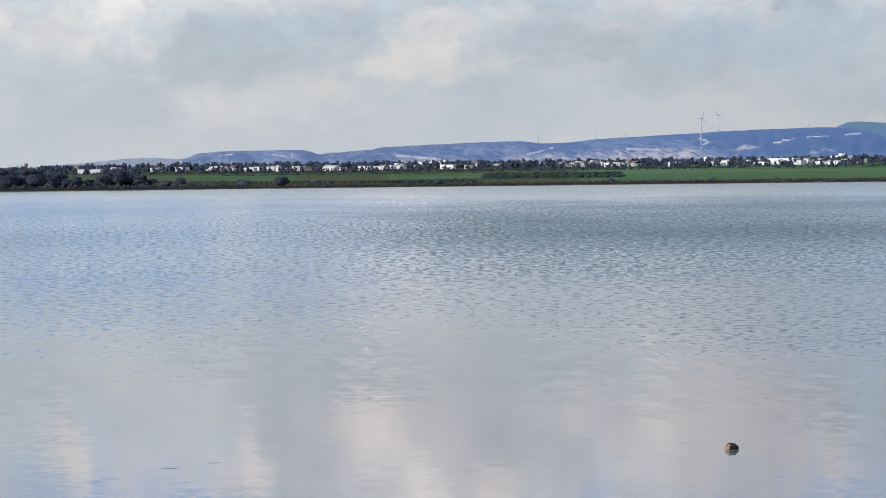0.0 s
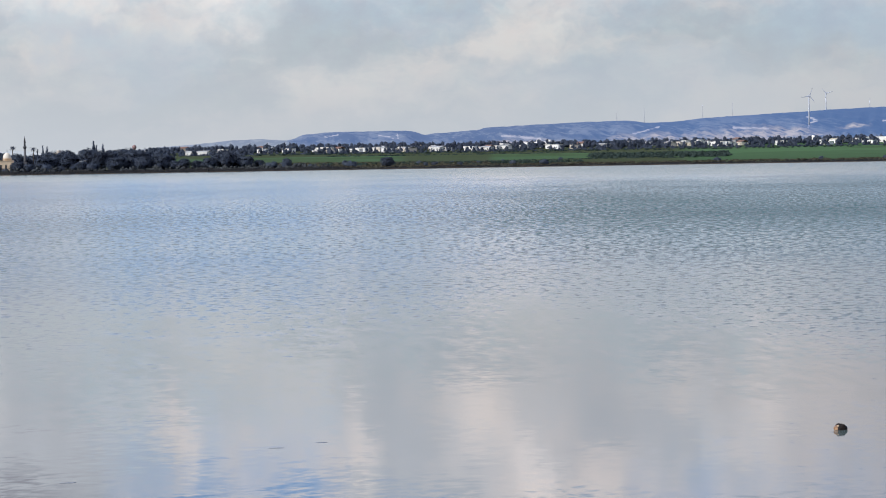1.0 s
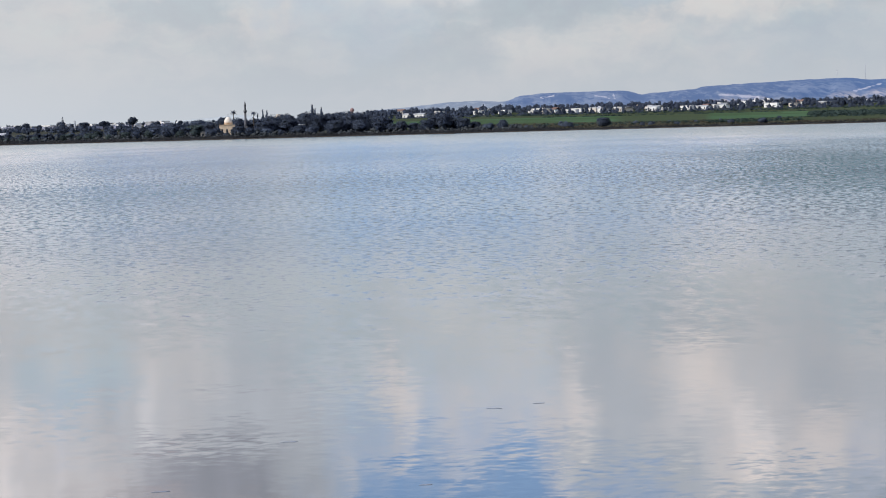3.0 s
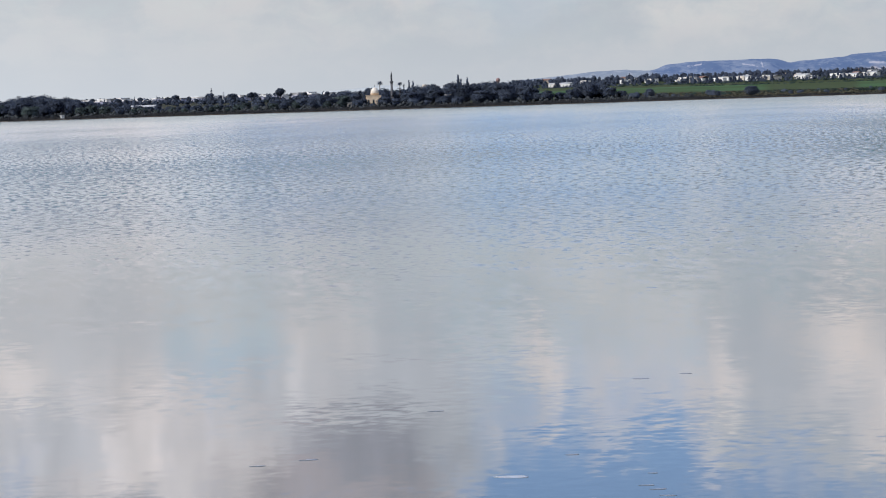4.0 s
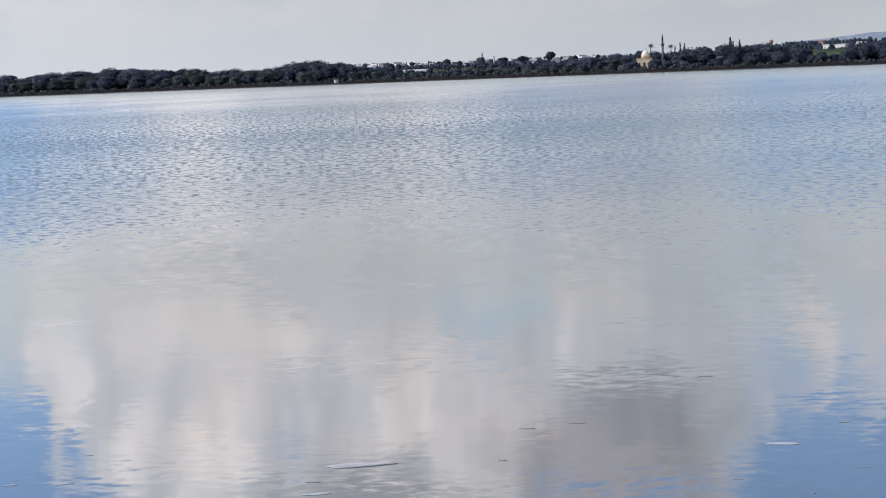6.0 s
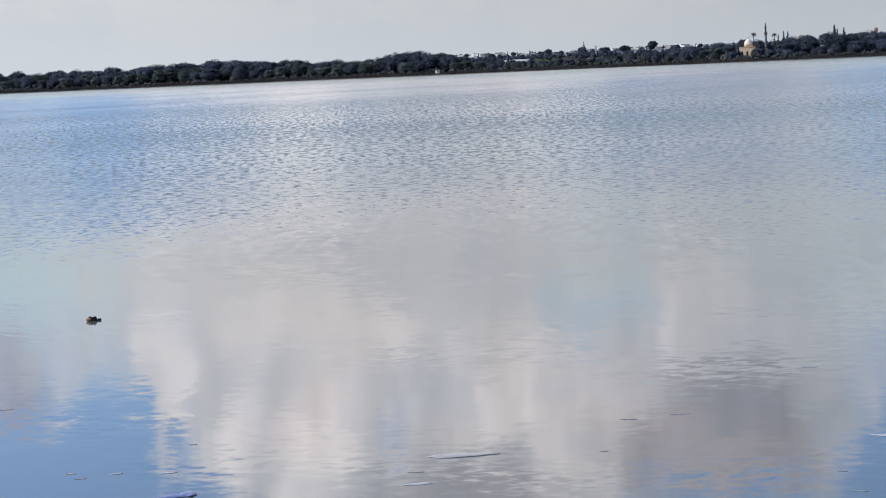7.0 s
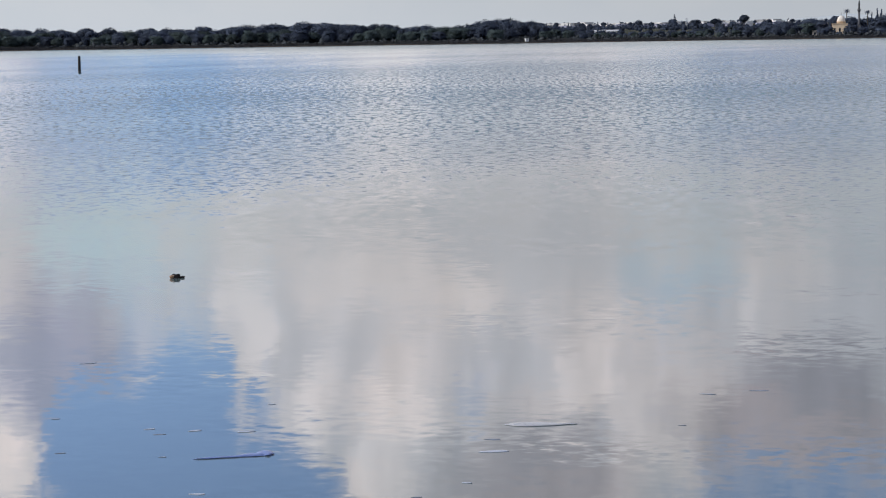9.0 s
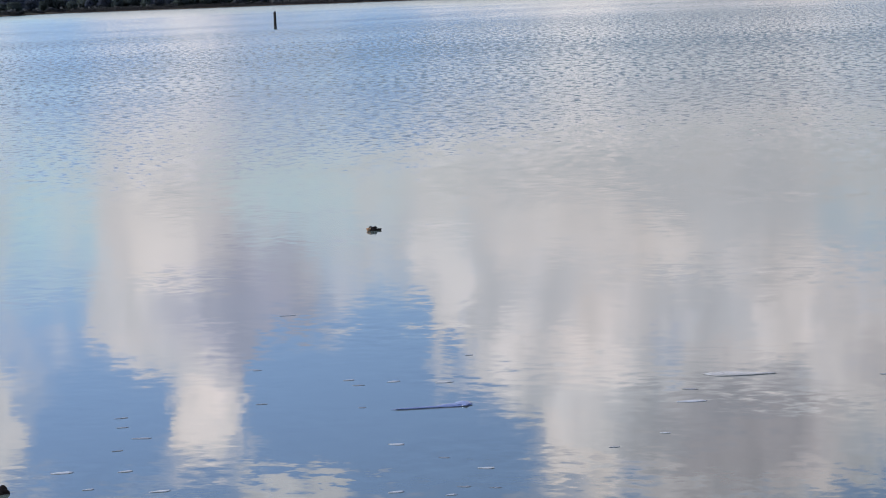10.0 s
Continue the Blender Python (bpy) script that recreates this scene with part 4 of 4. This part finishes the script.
# ---- houses ----
def house(az, r, width, depth, height, wall, roof="flat", turn=0.0, sink=0.0, storeys=0, label="", group="houses of the far town", name="house"):
    """A house with its roof, door and windows, that faces the lake."""
    x, y = polar(az, r)
    z = land(x, y) - 0.3 - sink
    words = {WHITE: "white rendered", CREAM: "cream rendered", GREY: "grey concrete", SHADED_WHITE: "shade-tinted rendered", SHEET: "pale metal-clad"}[wall]
    tops = {"flat": "flat roof", "gable": "red tiled roof", "shed": "low metal roof"}[roof]
    ob = thing(name, x, y, z, label or f"{words} house with a {tops} beyond the fields", "house", group, turn=az + turn)
    w, d = width / 2, depth / 2
    part("wall", box(-w, w, -d, d, 0, height), wall, ob)
    if roof == "flat":
        bm = box(-w - 0.2, w + 0.2, -d - 0.2, d + 0.2, height, height + 0.35)
        part("roof", bm, wall, ob)
        if height > 5.4:
            part("stair_head", box(-w * 0.3, w * 0.25, -d * 0.3, d * 0.4, height + 0.35, height + 2.3), wall, ob)
    else:
        rise = 1.9 if roof == "gable" else 0.9
        bm = bmesh.new()
        e = 0.5
        pts = [(-w - e, -d - e, height), (w + e, -d - e, height), (w + e, 0, height + rise), (-w - e, 0, height + rise), (-w - e, d + e, height), (w + e, d + e, height)]
        low = [bm.verts.new(p) for p in pts]
        top = [bm.verts.new((p[0], p[1], p[2] + 0.25)) for p in pts]
        for f in ((0, 1, 2, 3), (3, 2, 5, 4)):
            bm.faces.new([top[i] for i in f])
        bm.faces.new([low[i] for i in (4, 5, 1, 0)])
        for f in ((0, 1), (1, 2), (2, 5), (5, 4), (4, 3), (3, 0)):
            bm.faces.new((low[f[0]], low[f[1]], top[f[1]], top[f[0]]))
        bmesh.ops.recalc_face_normals(bm, faces=bm.faces[:])
        part("roof", bm, TILE if roof == "gable" else SHEET, ob)
    storeys = storeys or max(1, int(height // 2.9))
    columns = max(2, int(width // 4.6))
    for s in range(storeys):
        for c in range(columns):
            cx, cz = -w + width * (c + 0.5) / columns, 0.95 + s * height / storeys
            if s == 0 and c == columns // 2:
                part("door", box(cx - 0.55, cx + 0.55, -d - 0.06, -d + 0.05, 0.3, 2.4), POST, ob)
            else:
                pane = part("window", box(cx - 0.55, cx + 0.55, -d - 0.03, -d + 0.05, cz, cz + 1.1), GLASS, ob)
                part("sill", box(cx - 0.65, cx + 0.65, -d - 0.14, -d - 0.03, cz - 0.14, cz), wall, pane)
    return ob


for az, r, w, d, h, wall, roof in ((9.55, 1900, 20, 9, 4.6, WHITE, "shed"), (6.05, 1980, 9, 8, 6, WHITE, "flat"), (5.7, 2000, 8, 8, 4, WHITE, "gable"), (5.25, 1960, 9, 8, 4, WHITE, "flat"),
                                   (4.62, 1960, 9, 9, 5, CREAM, "flat"), (4.35, 1940, 10, 9, 4.2, WHITE, "flat"), (3.85, 1960, 17, 10, 4.4, CREAM, "shed"), (3.05, 1970, 10, 9, 4.5, WHITE, "flat"),
                                   (2.72, 1980, 5, 5, 3.5, WHITE, "flat"), (2.05, 1960, 7, 8, 3.6, WHITE, "flat"), (1.6, 2000, 8, 7, 3.5, GREY, "gable"), (1.2, 2050, 7, 7, 6.2, WHITE, "flat"),
                                   (0.55, 2120, 10, 9, 6.5, WHITE, "flat"), (0.25, 2130, 10, 9, 7, WHITE, "flat"), (-0.05, 2120, 10, 9, 7, WHITE, "flat"), (-0.35, 2100, 8, 9, 5.5, CREAM, "flat"),
                                   (-0.95, 2050, 11, 9, 4.4, WHITE, "gable"), (-1.55, 2000, 10, 8, 4.0, GREY, "shed"), (-3.8, 2050, 8, 8, 6, WHITE, "flat"), (-4.1, 2060, 9, 8, 6.5, WHITE, "flat"),
                                   (-4.4, 2040, 8, 8, 5, WHITE, "flat"), (-4.95, 1980, 9, 8, 4.5, WHITE, "flat"), (-5.3, 2000, 8, 8, 4, CREAM, "gable"), (-6.35, 1980, 8, 8, 5, WHITE, "flat"),
                                   (-7.55, 1960, 10, 8, 3.6, WHITE, "flat"), (-7.85, 2050, 10, 9, 5.8, CREAM, "flat"), (-8.4, 2030, 9, 9, 5.6, WHITE, "flat"), (-8.85, 2080, 12, 10, 6, WHITE, "shed"),
                                   (-9.35, 2060, 22, 12, 6.6, WHITE, "flat"), (-9.85, 2060, 14, 12, 5.6, WHITE, "shed"), (-10.3, 2070, 10, 10, 5.4, CREAM, "flat"), (-10.85, 2120, 16, 12, 8.6, WHITE, "flat"),
                                   (-11.3, 2050, 12, 9, 4.4, WHITE, "flat"), (-2.7, 2080, 9, 8, 4.6, WHITE, "flat")):
    house(az, r + 110, w * (1.5 if az < -8.5 else 1.2), d, h * 0.8, wall, roof, turn=rng.uniform(-62, -25))
# knots of low white houses with dark gardens between them
for az0, az1, count in ((9.4, 8.9, 1), (7.9, 7.0, 3), (6.3, 5.9, 2), (5.4, 3.7, 6), (3.3, 2.8, 2), (2.2, 1.0, 5), (0.7, -0.2, 5), (-0.4, -1.6, 3), (-3.3, -4.9, 7), (-5.6, -6.3, 2), (-7.3, -8.0, 3), (-8.3, -10.2, 6),
                        (-10.3, -11.2, 3)):
    for k in range(count):
        az = az0 + (az1 - az0) * (k + rng.random()) / count
        house(az, rng.uniform(2060, 2190), rng.uniform(8, 15), 8, rng.uniform(2.8, 4.2), rng.choice((WHITE, WHITE, WHITE, WHITE, CREAM)), rng.choice(("flat", "flat", "flat", "shed")), turn=rng.uniform(-62, -25))
for k in range(14):
    az = -12.5 + 24 * (k + rng.random()) / 14
    house(az, rng.uniform(2210, 2400), rng.uniform(7, 11), 8, rng.uniform(3.8, 6.2), rng.choice((WHITE, WHITE, CREAM, GREY)), rng.choice(("flat", "flat", "gable")), turn=rng.uniform(-65, -20))
for az, top, w, wall, roof in ((16.45, 0.43, 11, WHITE, "flat"), (16.75, 0.42, 9, GREY, "flat"), (17.65, 0.40, 9, WHITE, "flat"), (17.95, 0.42, 10, WHITE, "flat"), (18.35, 0.40, 8, WHITE, "flat"), (18.75, 0.37, 9, CREAM, "flat"),
                               (19.5, 0.39, 9, WHITE, "flat"), (19.85, 0.37, 11, WHITE, "flat"), (20.15, 0.36, 9, WHITE, "flat"), (20.5, 0.37, 9, WHITE, "flat"), (20.8, 0.38, 10, WHITE, "flat"),
                               (21.5, 0.42, 8, WHITE, "flat"), (21.9, 0.41, 9, GREY, "flat"), (22.4, 0.40, 9, WHITE, "flat"), (15.9, 0.40, 9, WHITE, "flat"), (17.2, 0.38, 8, WHITE, "flat"),
                               (13.3, 0.47, 9, CREAM, "flat")):
    x, y = polar(az, 1750)
    high = EYE + 1750 * math.tan(radians(top + 0.05)) - land(x, y)
    house(az, 1750, w, 8, max(2.6, high - (2.2 if roof == "gable" else 0.8)), wall, roof, turn=rng.uniform(-65, -20), group="houses on the rise behind the wood")


for k in range(16):
    az = 16.0 + 6.6 * (k + rng.random()) / 16
    x, y = polar(az, 1700)
    high = EYE + 1700 * math.tan(radians(rng.uniform(0.37, 0.45))) - land(x, y)
    house(az, 1700, rng.uniform(6, 9), 7, max(2.6, high - 0.5), rng.choice((WHITE, WHITE, WHITE, GREY)), "flat", turn=rng.uniform(-65, -20), group="houses on the rise behind the wood")
for k in range(19):
    az = 15.9 + 6.8 * (k + rng.random()) / 19
    tree(rng.choice(("broad", "broad", "umbrella")), az, rng.uniform(1560, 1670), top=rng.uniform(0.38, 0.50), group="garden trees of the town")
town_rng = random.Random(23)
for k in range(22):
    az = 16.2 + 6.0 * (k + town_rng.random()) / 22
    x, y = polar(az, 1650)
    high = EYE + 1650 * math.tan(radians(town_rng.uniform(0.28, 0.39))) - land(x, y)
    house(az, 1650, town_rng.uniform(6, 12), 7, max(2.6, high), town_rng.choice((SHADED_WHITE, SHADED_WHITE, SHADED_WHITE, WHITE, GREY)), "flat", turn=town_rng.uniform(-65, -20), group="houses on the rise behind the wood")
for k in range(44):
    az = 15.9 + 6.4 * (k + town_rng.random()) / 44
    tree(town_rng.choice(("broad", "broad", "broad", "pale", "umbrella")), az, town_rng.uniform(1380, 1560), top=town_rng.uniform(0.22, 0.36), group="garden trees of the town")
house(20.95, 1330, 16, 8, EYE + 1330 * math.tan(radians(0.20)) - land(*polar(20.95, 1330)), WHITE, "shed", turn=-20, group="houses on the rise behind the wood")
for k in range(9):
    tree("bush", rng.uniform(-1, 8), rng.uniform(1105, 1180), height=rng.uniform(1.4, 2.6), group="bushes in the fields")


# ---- the shrine with its dome and minaret ----
def build_shrine():
    x, y = polar(14.67, shore(14.67) + 46)
    z = land(x, y) - 0.2
    ob = thing("mosque", x, y, z, "sandstone mosque with a pale dome among dark trees", "mosque", turn=14.67)
    part("hall", box(-4.6, 3.2, -4, 4, 0, 5.9, 0.08), SANDSTONE, ob)
    part("cornice", box(-4.8, 3.4, -4.2, 4.2, 5.9, 6.2, 0.06), SANDSTONE, ob)
    part("drum", lathe([(2.2, 6.2), (2.2, 7.0), (2.3, 7.05), (2.3, 7.25), (2.1, 7.3)], 16), SANDSTONE, ob)
    part("dome", lathe([(2.1 * math.cos(a), 7.28 + 2.9 * math.sin(a)) for a in [radians(9 * k) for k in range(10)]] + [(0.08, 10.2)], 28), PLASTER, ob, "pale sunlit plaster dome")
    part("finial", lathe([(0.1, 10.1), (0.06, 10.7), (0.2, 11.0), (0.05, 11.2), (0.02, 11.7)], 8), LEAD, ob)
    for k in range(3):
        cx = -3.2 + 2.5 * k
        pane = part("window", box(cx - 0.45, cx + 0.45, -4.05, -3.9, 1.6, 4.0), GLASS, ob)
        part("sill", box(cx - 0.6, cx + 0.6, -4.2, -4.05, 1.45, 1.6), SANDSTONE, pane)
    part("porch", box(-6.2, -4.6, -3.6, 3.6, 0, 4.3, 0.06), SANDSTONE, ob)
    part("door", box(-5.75, -5.05, -3.66, -3.55, 0.1, 2.6), POST, ob)
    x, y = polar(14.2, shore(14.2) + 50)
    z = land(x, y) - 0.2
    m = thing("minaret", x, y, z, "slender grey stone minaret with a pointed lead cap", "minaret", turn=10)
    part("base", box(-0.95, 0.95, -0.95, 0.95, 0, 5.2, 0.06), STONE, m)
    part("shaft", lathe([(0.75, 5.2), (0.60, 6.4), (0.55, 12.3)], 12), STONE, m)
    part("balcony", lathe([(0.57, 11.9), (0.85, 12.6), (0.9, 12.65), (0.9, 13.3), (0.83, 13.3), (0.83, 12.75)], 16), STONE, m)
    part("lantern", lathe([(0.47, 12.7), (0.45, 15.2), (0.53, 15.3), (0.53, 15.45)], 12), STONE, m)
    part("cap", lathe([(0.53, 15.45), (0.3, 16.9), (0.1, 18.0), (0.03, 18.5)], 12), LEAD, m)
    for az, off, w, h, wall, roof in ((15.9, 40, 4.5, 2.6, CREAM, "flat"), (15.3, 46, 5, 2.8, CREAM, "flat"), (14.98, 60, 3.6, 4.4, CREAM, "flat"), (13.25, 40, 4, 1.8, CREAM, "flat"), (12.68, 58, 2.8, 5.3, WHITE, "flat")):
        house(az, shore(az) + off, w, 5, h, wall, roof, label="small cream outbuilding beside the mosque", group="outbuildings of the mosque", name="outbuilding", storeys=1)


build_shrine()


def build_hut():
    az = 23.14
    x, y = polar(az, shore(az) + 7)
    ob = thing("hut", x, y, land(x, y) - 0.1, "small white hut on the far waterline", "hut", turn=az + 20)
    part("wall", box(-0.8, 0.8, -0.7, 0.7, 0, 1.8, 0.03), WHITE, ob)
    part("roof", box(-0.92, 0.92, -0.82, 0.82, 1.8, 1.94, 0.03), WHITE, ob)
    part("window", box(-0.2, 0.2, -0.72, -0.66, 1.0, 1.4), GLASS, ob)


def build_water_tower():
    x, y = polar(11.28, 1750)
    z = land(x, y)
    top = EYE + 1750 * math.tan(radians(0.69)) - z
    ob = thing("water_tower", x, y, z - 0.3, "faded red round-headed water tower above the trees", "water tower")
    part("shaft", lathe([(1.8, 0), (1.0, 2), (0.9, top - 4)], 16), CREAM, ob)
    part("bowl", lathe([(0.9, top - 4.4), (1.3, top - 3.2), (1.75, top - 2.4), (1.75, top - 1.2), (1.0, top - 0.45), (0.2, top)], 20), PINK, ob, "faded red bowl")


def turbine(az, r, hub_el, tower, blade, spin, paint):
    x, y = polar(az, r)
    hub = EYE + r * math.tan(radians(hub_el))
    ob = thing("wind_turbine", x, y, hub - tower, "pale grey three-bladed wind turbine on the far hills", "wind turbine", "wind turbines on the hills", turn=az + 15)
    part("tower", lathe([(1.9, 0), (1.2, tower * 0.6), (1.0, tower)], 12), paint, ob)
    part("nacelle", box(-1.3, 1.3, -3.2, 3.0, tower - 1.2, tower + 1.4, 0.4), paint, ob)
    part("hub", lump(1.4, 3, uneven=0.0), paint, ob).matrix_basis = Matrix.Translation((0, -4.0, tower))
    for k in range(3):
        bm = bmesh.new()
        ring = []
        for s, w in ((0.0, 0.5), (0.15, 0.95), (0.5, 0.65), (1.0, 0.2)):
            ring.append([bm.verts.new(p) for p in ((-w, -0.25, s * blade), (0, -0.45, s * blade), (w, -0.25, s * blade), (0, 0.1, s * blade))])
        for a, b in zip(ring, ring[1:]):
            for j in range(4):
                bm.faces.new((a[j], a[(j + 1) % 4], b[(j + 1) % 4], b[j]))
        bm.faces.new(ring[-1])
        part("blade", bm, paint, ob).matrix_basis = pose(0, -4.2, tower) @ pose(0, 0, 0, 0, spin + 120 * k, 0)


def mast(az, r, top_el, low_el):
    x, y = polar(az, r)
    z0, z1 = EYE + r * math.tan(radians(low_el)) - 3, EYE + r * math.tan(radians(top_el))
    ob = thing("radio_mast", x, y, z0, "thin grey lattice mast on the skyline", "mast", "masts on the skyline")
    for k in range(3):
        a = 2 * math.pi * k / 3
        bm = lathe([(0.2, 0), (0.14, z1 - z0)], 6, (math.cos(a) * 0.6, math.sin(a) * 0.6))
        part("leg", bm, MAST, ob)
    for k in range(6):
        part("ring", lathe([(0.75, (z1 - z0) * (k + 0.5) / 6), (0.75, (z1 - z0) * (k + 0.5) / 6 + 0.5)], 6), MAST, ob)


build_hut()
build_water_tower()
turbine(-7.09, 3900, 1.70, 66, 16, 20, STEEL)
turbine(-7.54, 4650, 1.76, 60, 15, 75, MAST)
for az, top, low in ((-2.65, 1.50, 1.04), (-1.9, 1.36, 1.08), (-9.99, 1.60, 1.32), (-4.23, 1.52, 1.1), (-8.70, 1.62, 1.3), (-5.04, 1.60, 1.15)):
    mast(az, 4600, top, low)
mast(18.8, 1500, 0.52, 0.3)
mast(11.0, 1800, 0.60, 0.4)


# ---- small things in the water ----
def build_post():
    x, y = polar(35.3, 135)
    ob = thing("post", x, y, -0.6, "dark weathered wooden post standing in the shallow water", "post", turn=20)
    bm = lathe([(0.10, 0), (0.095, 0.9), (0.085, 1.62), (0.06, 1.7)], 10)
    for v in bm.verts:
        v.co.x += 0.012 * math.sin(v.co.z * 4)
    part("shaft", bm, POST, ob)
    part("collar", lathe([(0.105, 0.62), (0.112, 0.68), (0.105, 0.74)], 10), LEAD, ob)


def rock(x, y, size, seed, turn, tail):
    """A small wet lump that breaks the surface; tail: a low dark knob beside it, joined by a neck."""
    ob = thing("rock", x, y, 0.0, "small dark wet rock with a sunlit-tinted ochre crust in calm water", "rock", "rocks in the shallows", turn=turn)
    part("body", lump(size, seed, (1.0, 0.8, 0.72 if tail else 1.0), 3, 0.45), ROCK, ob).matrix_basis = Matrix.Translation((size * 0.15, 0, size * 0.2))
    # ochre crust on the left: the sunlit side is put into its colour
    part("crust", lump(size * 0.62, seed + 2, (0.8, 0.6, 0.6 if tail else 0.9), 3, 0.5, 1.9), ROCK_SUNLIT, ob, "ochre crust that carries the sunlit side").matrix_basis = Matrix.Translation((-size * 0.70, -size * 0.42, size * 0.30))
    part("stain", lump(size * 0.24, seed + 6, (0.9, 0.5, 0.8), 2, 0.5, 1.9), ROCK_SALT, ob, "pale salt stain on the rock's brow").matrix_basis = Matrix.Translation((-size * 0.45, -size * 0.62, size * (0.52 if tail else 0.78)))
    if tail:
        part("neck", lump(size * 0.3, seed + 3, (1.6, 0.6, 0.5), 2, 0.3), ROCK, ob).matrix_basis = Matrix.Translation((size * 1.05, 0, size * 0.12))
        part("knob", lump(size * 0.40, seed + 4, (1.25, 0.7, 0.7), 3, 0.3), ROCK, ob).matrix_basis = Matrix.Translation((size * 1.55, 0, size * 0.16))


def floating(name, label, x, y, length, width, thick, mat, seed, turn, category, group="", taper=0.35):
    """A flat piece that lies on the water: uneven outline, rounded edge."""
    bm = bmesh.new()
    n = 18
    rings = []
    for level, inset in ((-0.6, 0.86), (0.0, 1.0), (0.7, 0.92), (1.0, 0.7)):
        ring = []
        for k in range(n):
            a = 2 * math.pi * k / n
            w = 1 + 0.22 * noise.noise(Vector((math.cos(a) * 1.7 + seed * 3.7, math.sin(a) * 1.7, seed)))
            ring.append(bm.verts.new((math.cos(a) * length / 2 * w * inset, math.sin(a) * width / 2 * w * inset * (1.1 - taper + taper * math.cos(a)), level * thick)))
        rings.append(ring)
    for a, b in zip(rings, rings[1:]):
        for k in range(n):
            bm.faces.new((a[k], a[(k + 1) % n], b[(k + 1) % n], b[k]))
    bm.faces.new(rings[-1])
    bm.faces.new(list(reversed(rings[0])))
    for f in bm.faces:
        f.smooth = True
    me = bpy.data.meshes.new(name)
    bm.to_mesh(me)
    bm.free()
    me.materials.append(mat)
    ob = new(name, me)
    ob.matrix_basis = pose(x, y, thick * 0.3, 0, 0, turn)
    return tagged(ob, label, category, group)


build_post()
rock(-8.31, 12.85, 0.034, 2, 33, True)
rock(1.81, 13.12, 0.034, 5, -6, False)
rock(-5.11, 5.40, 0.024, 9, 40, False)
floating("plank", "thin pale tapering plank adrift on calm water", -3.54, 8.42, 0.31, 0.13, 0.004, FOAM, 1, 204, "plank", taper=0.5)
stick = thing("stick", -4.46, 7.28, 0.002, "dark sodden stick tinted with reflected sky, knobbed end, adrift on calm water", "stick", turn=38)
part("shaft", lump(1.0, 6, (0.160, 0.012, 0.004), 3, 0.25, 2.5), SKY_TWIG, stick)
part("burl", lump(1.0, 7, (0.075, 0.026, 0.005), 3, 0.3, 2.0), SKY_TWIG, stick).matrix_basis = Matrix.Translation((0.10, 0.012, 0.001))
part("knob", lump(1.0, 8, (0.036, 0.046, 0.007), 3, 0.4, 2.0), SKY_TWIG, stick).matrix_basis = Matrix.Translation((0.145, 0.03, 0.001))
for k, (x, y, size) in enumerate(((-5.12, 5.74, 0.090), (-4.91, 5.85, 0.059), (-4.21, 6.62, 0.065), (-3.69, 6.40, 0.066), (-4.59, 5.65, 0.077), (-4.85, 5.57, 0.041), (-3.34, 7.18, 0.040), (-4.92, 7.73, 0.061),
                                  (-3.80, 5.96, 0.059), (-3.60, 6.00, 0.039), (-3.50, 7.78, 0.130), (-1.83, 9.21, 0.170), (-4.70, 7.79, 0.065), (-5.13, 7.69, 0.051), (-4.94, 8.44, 0.038))):
    floating("foam_fleck", "small pale fleck of salt foam on calm water", x, y, size, size * 0.42, 0.002, FLECK, 10 + k, math.degrees(math.atan2(-x, y)) + rng.uniform(-12, 12), "foam", "flecks of foam")
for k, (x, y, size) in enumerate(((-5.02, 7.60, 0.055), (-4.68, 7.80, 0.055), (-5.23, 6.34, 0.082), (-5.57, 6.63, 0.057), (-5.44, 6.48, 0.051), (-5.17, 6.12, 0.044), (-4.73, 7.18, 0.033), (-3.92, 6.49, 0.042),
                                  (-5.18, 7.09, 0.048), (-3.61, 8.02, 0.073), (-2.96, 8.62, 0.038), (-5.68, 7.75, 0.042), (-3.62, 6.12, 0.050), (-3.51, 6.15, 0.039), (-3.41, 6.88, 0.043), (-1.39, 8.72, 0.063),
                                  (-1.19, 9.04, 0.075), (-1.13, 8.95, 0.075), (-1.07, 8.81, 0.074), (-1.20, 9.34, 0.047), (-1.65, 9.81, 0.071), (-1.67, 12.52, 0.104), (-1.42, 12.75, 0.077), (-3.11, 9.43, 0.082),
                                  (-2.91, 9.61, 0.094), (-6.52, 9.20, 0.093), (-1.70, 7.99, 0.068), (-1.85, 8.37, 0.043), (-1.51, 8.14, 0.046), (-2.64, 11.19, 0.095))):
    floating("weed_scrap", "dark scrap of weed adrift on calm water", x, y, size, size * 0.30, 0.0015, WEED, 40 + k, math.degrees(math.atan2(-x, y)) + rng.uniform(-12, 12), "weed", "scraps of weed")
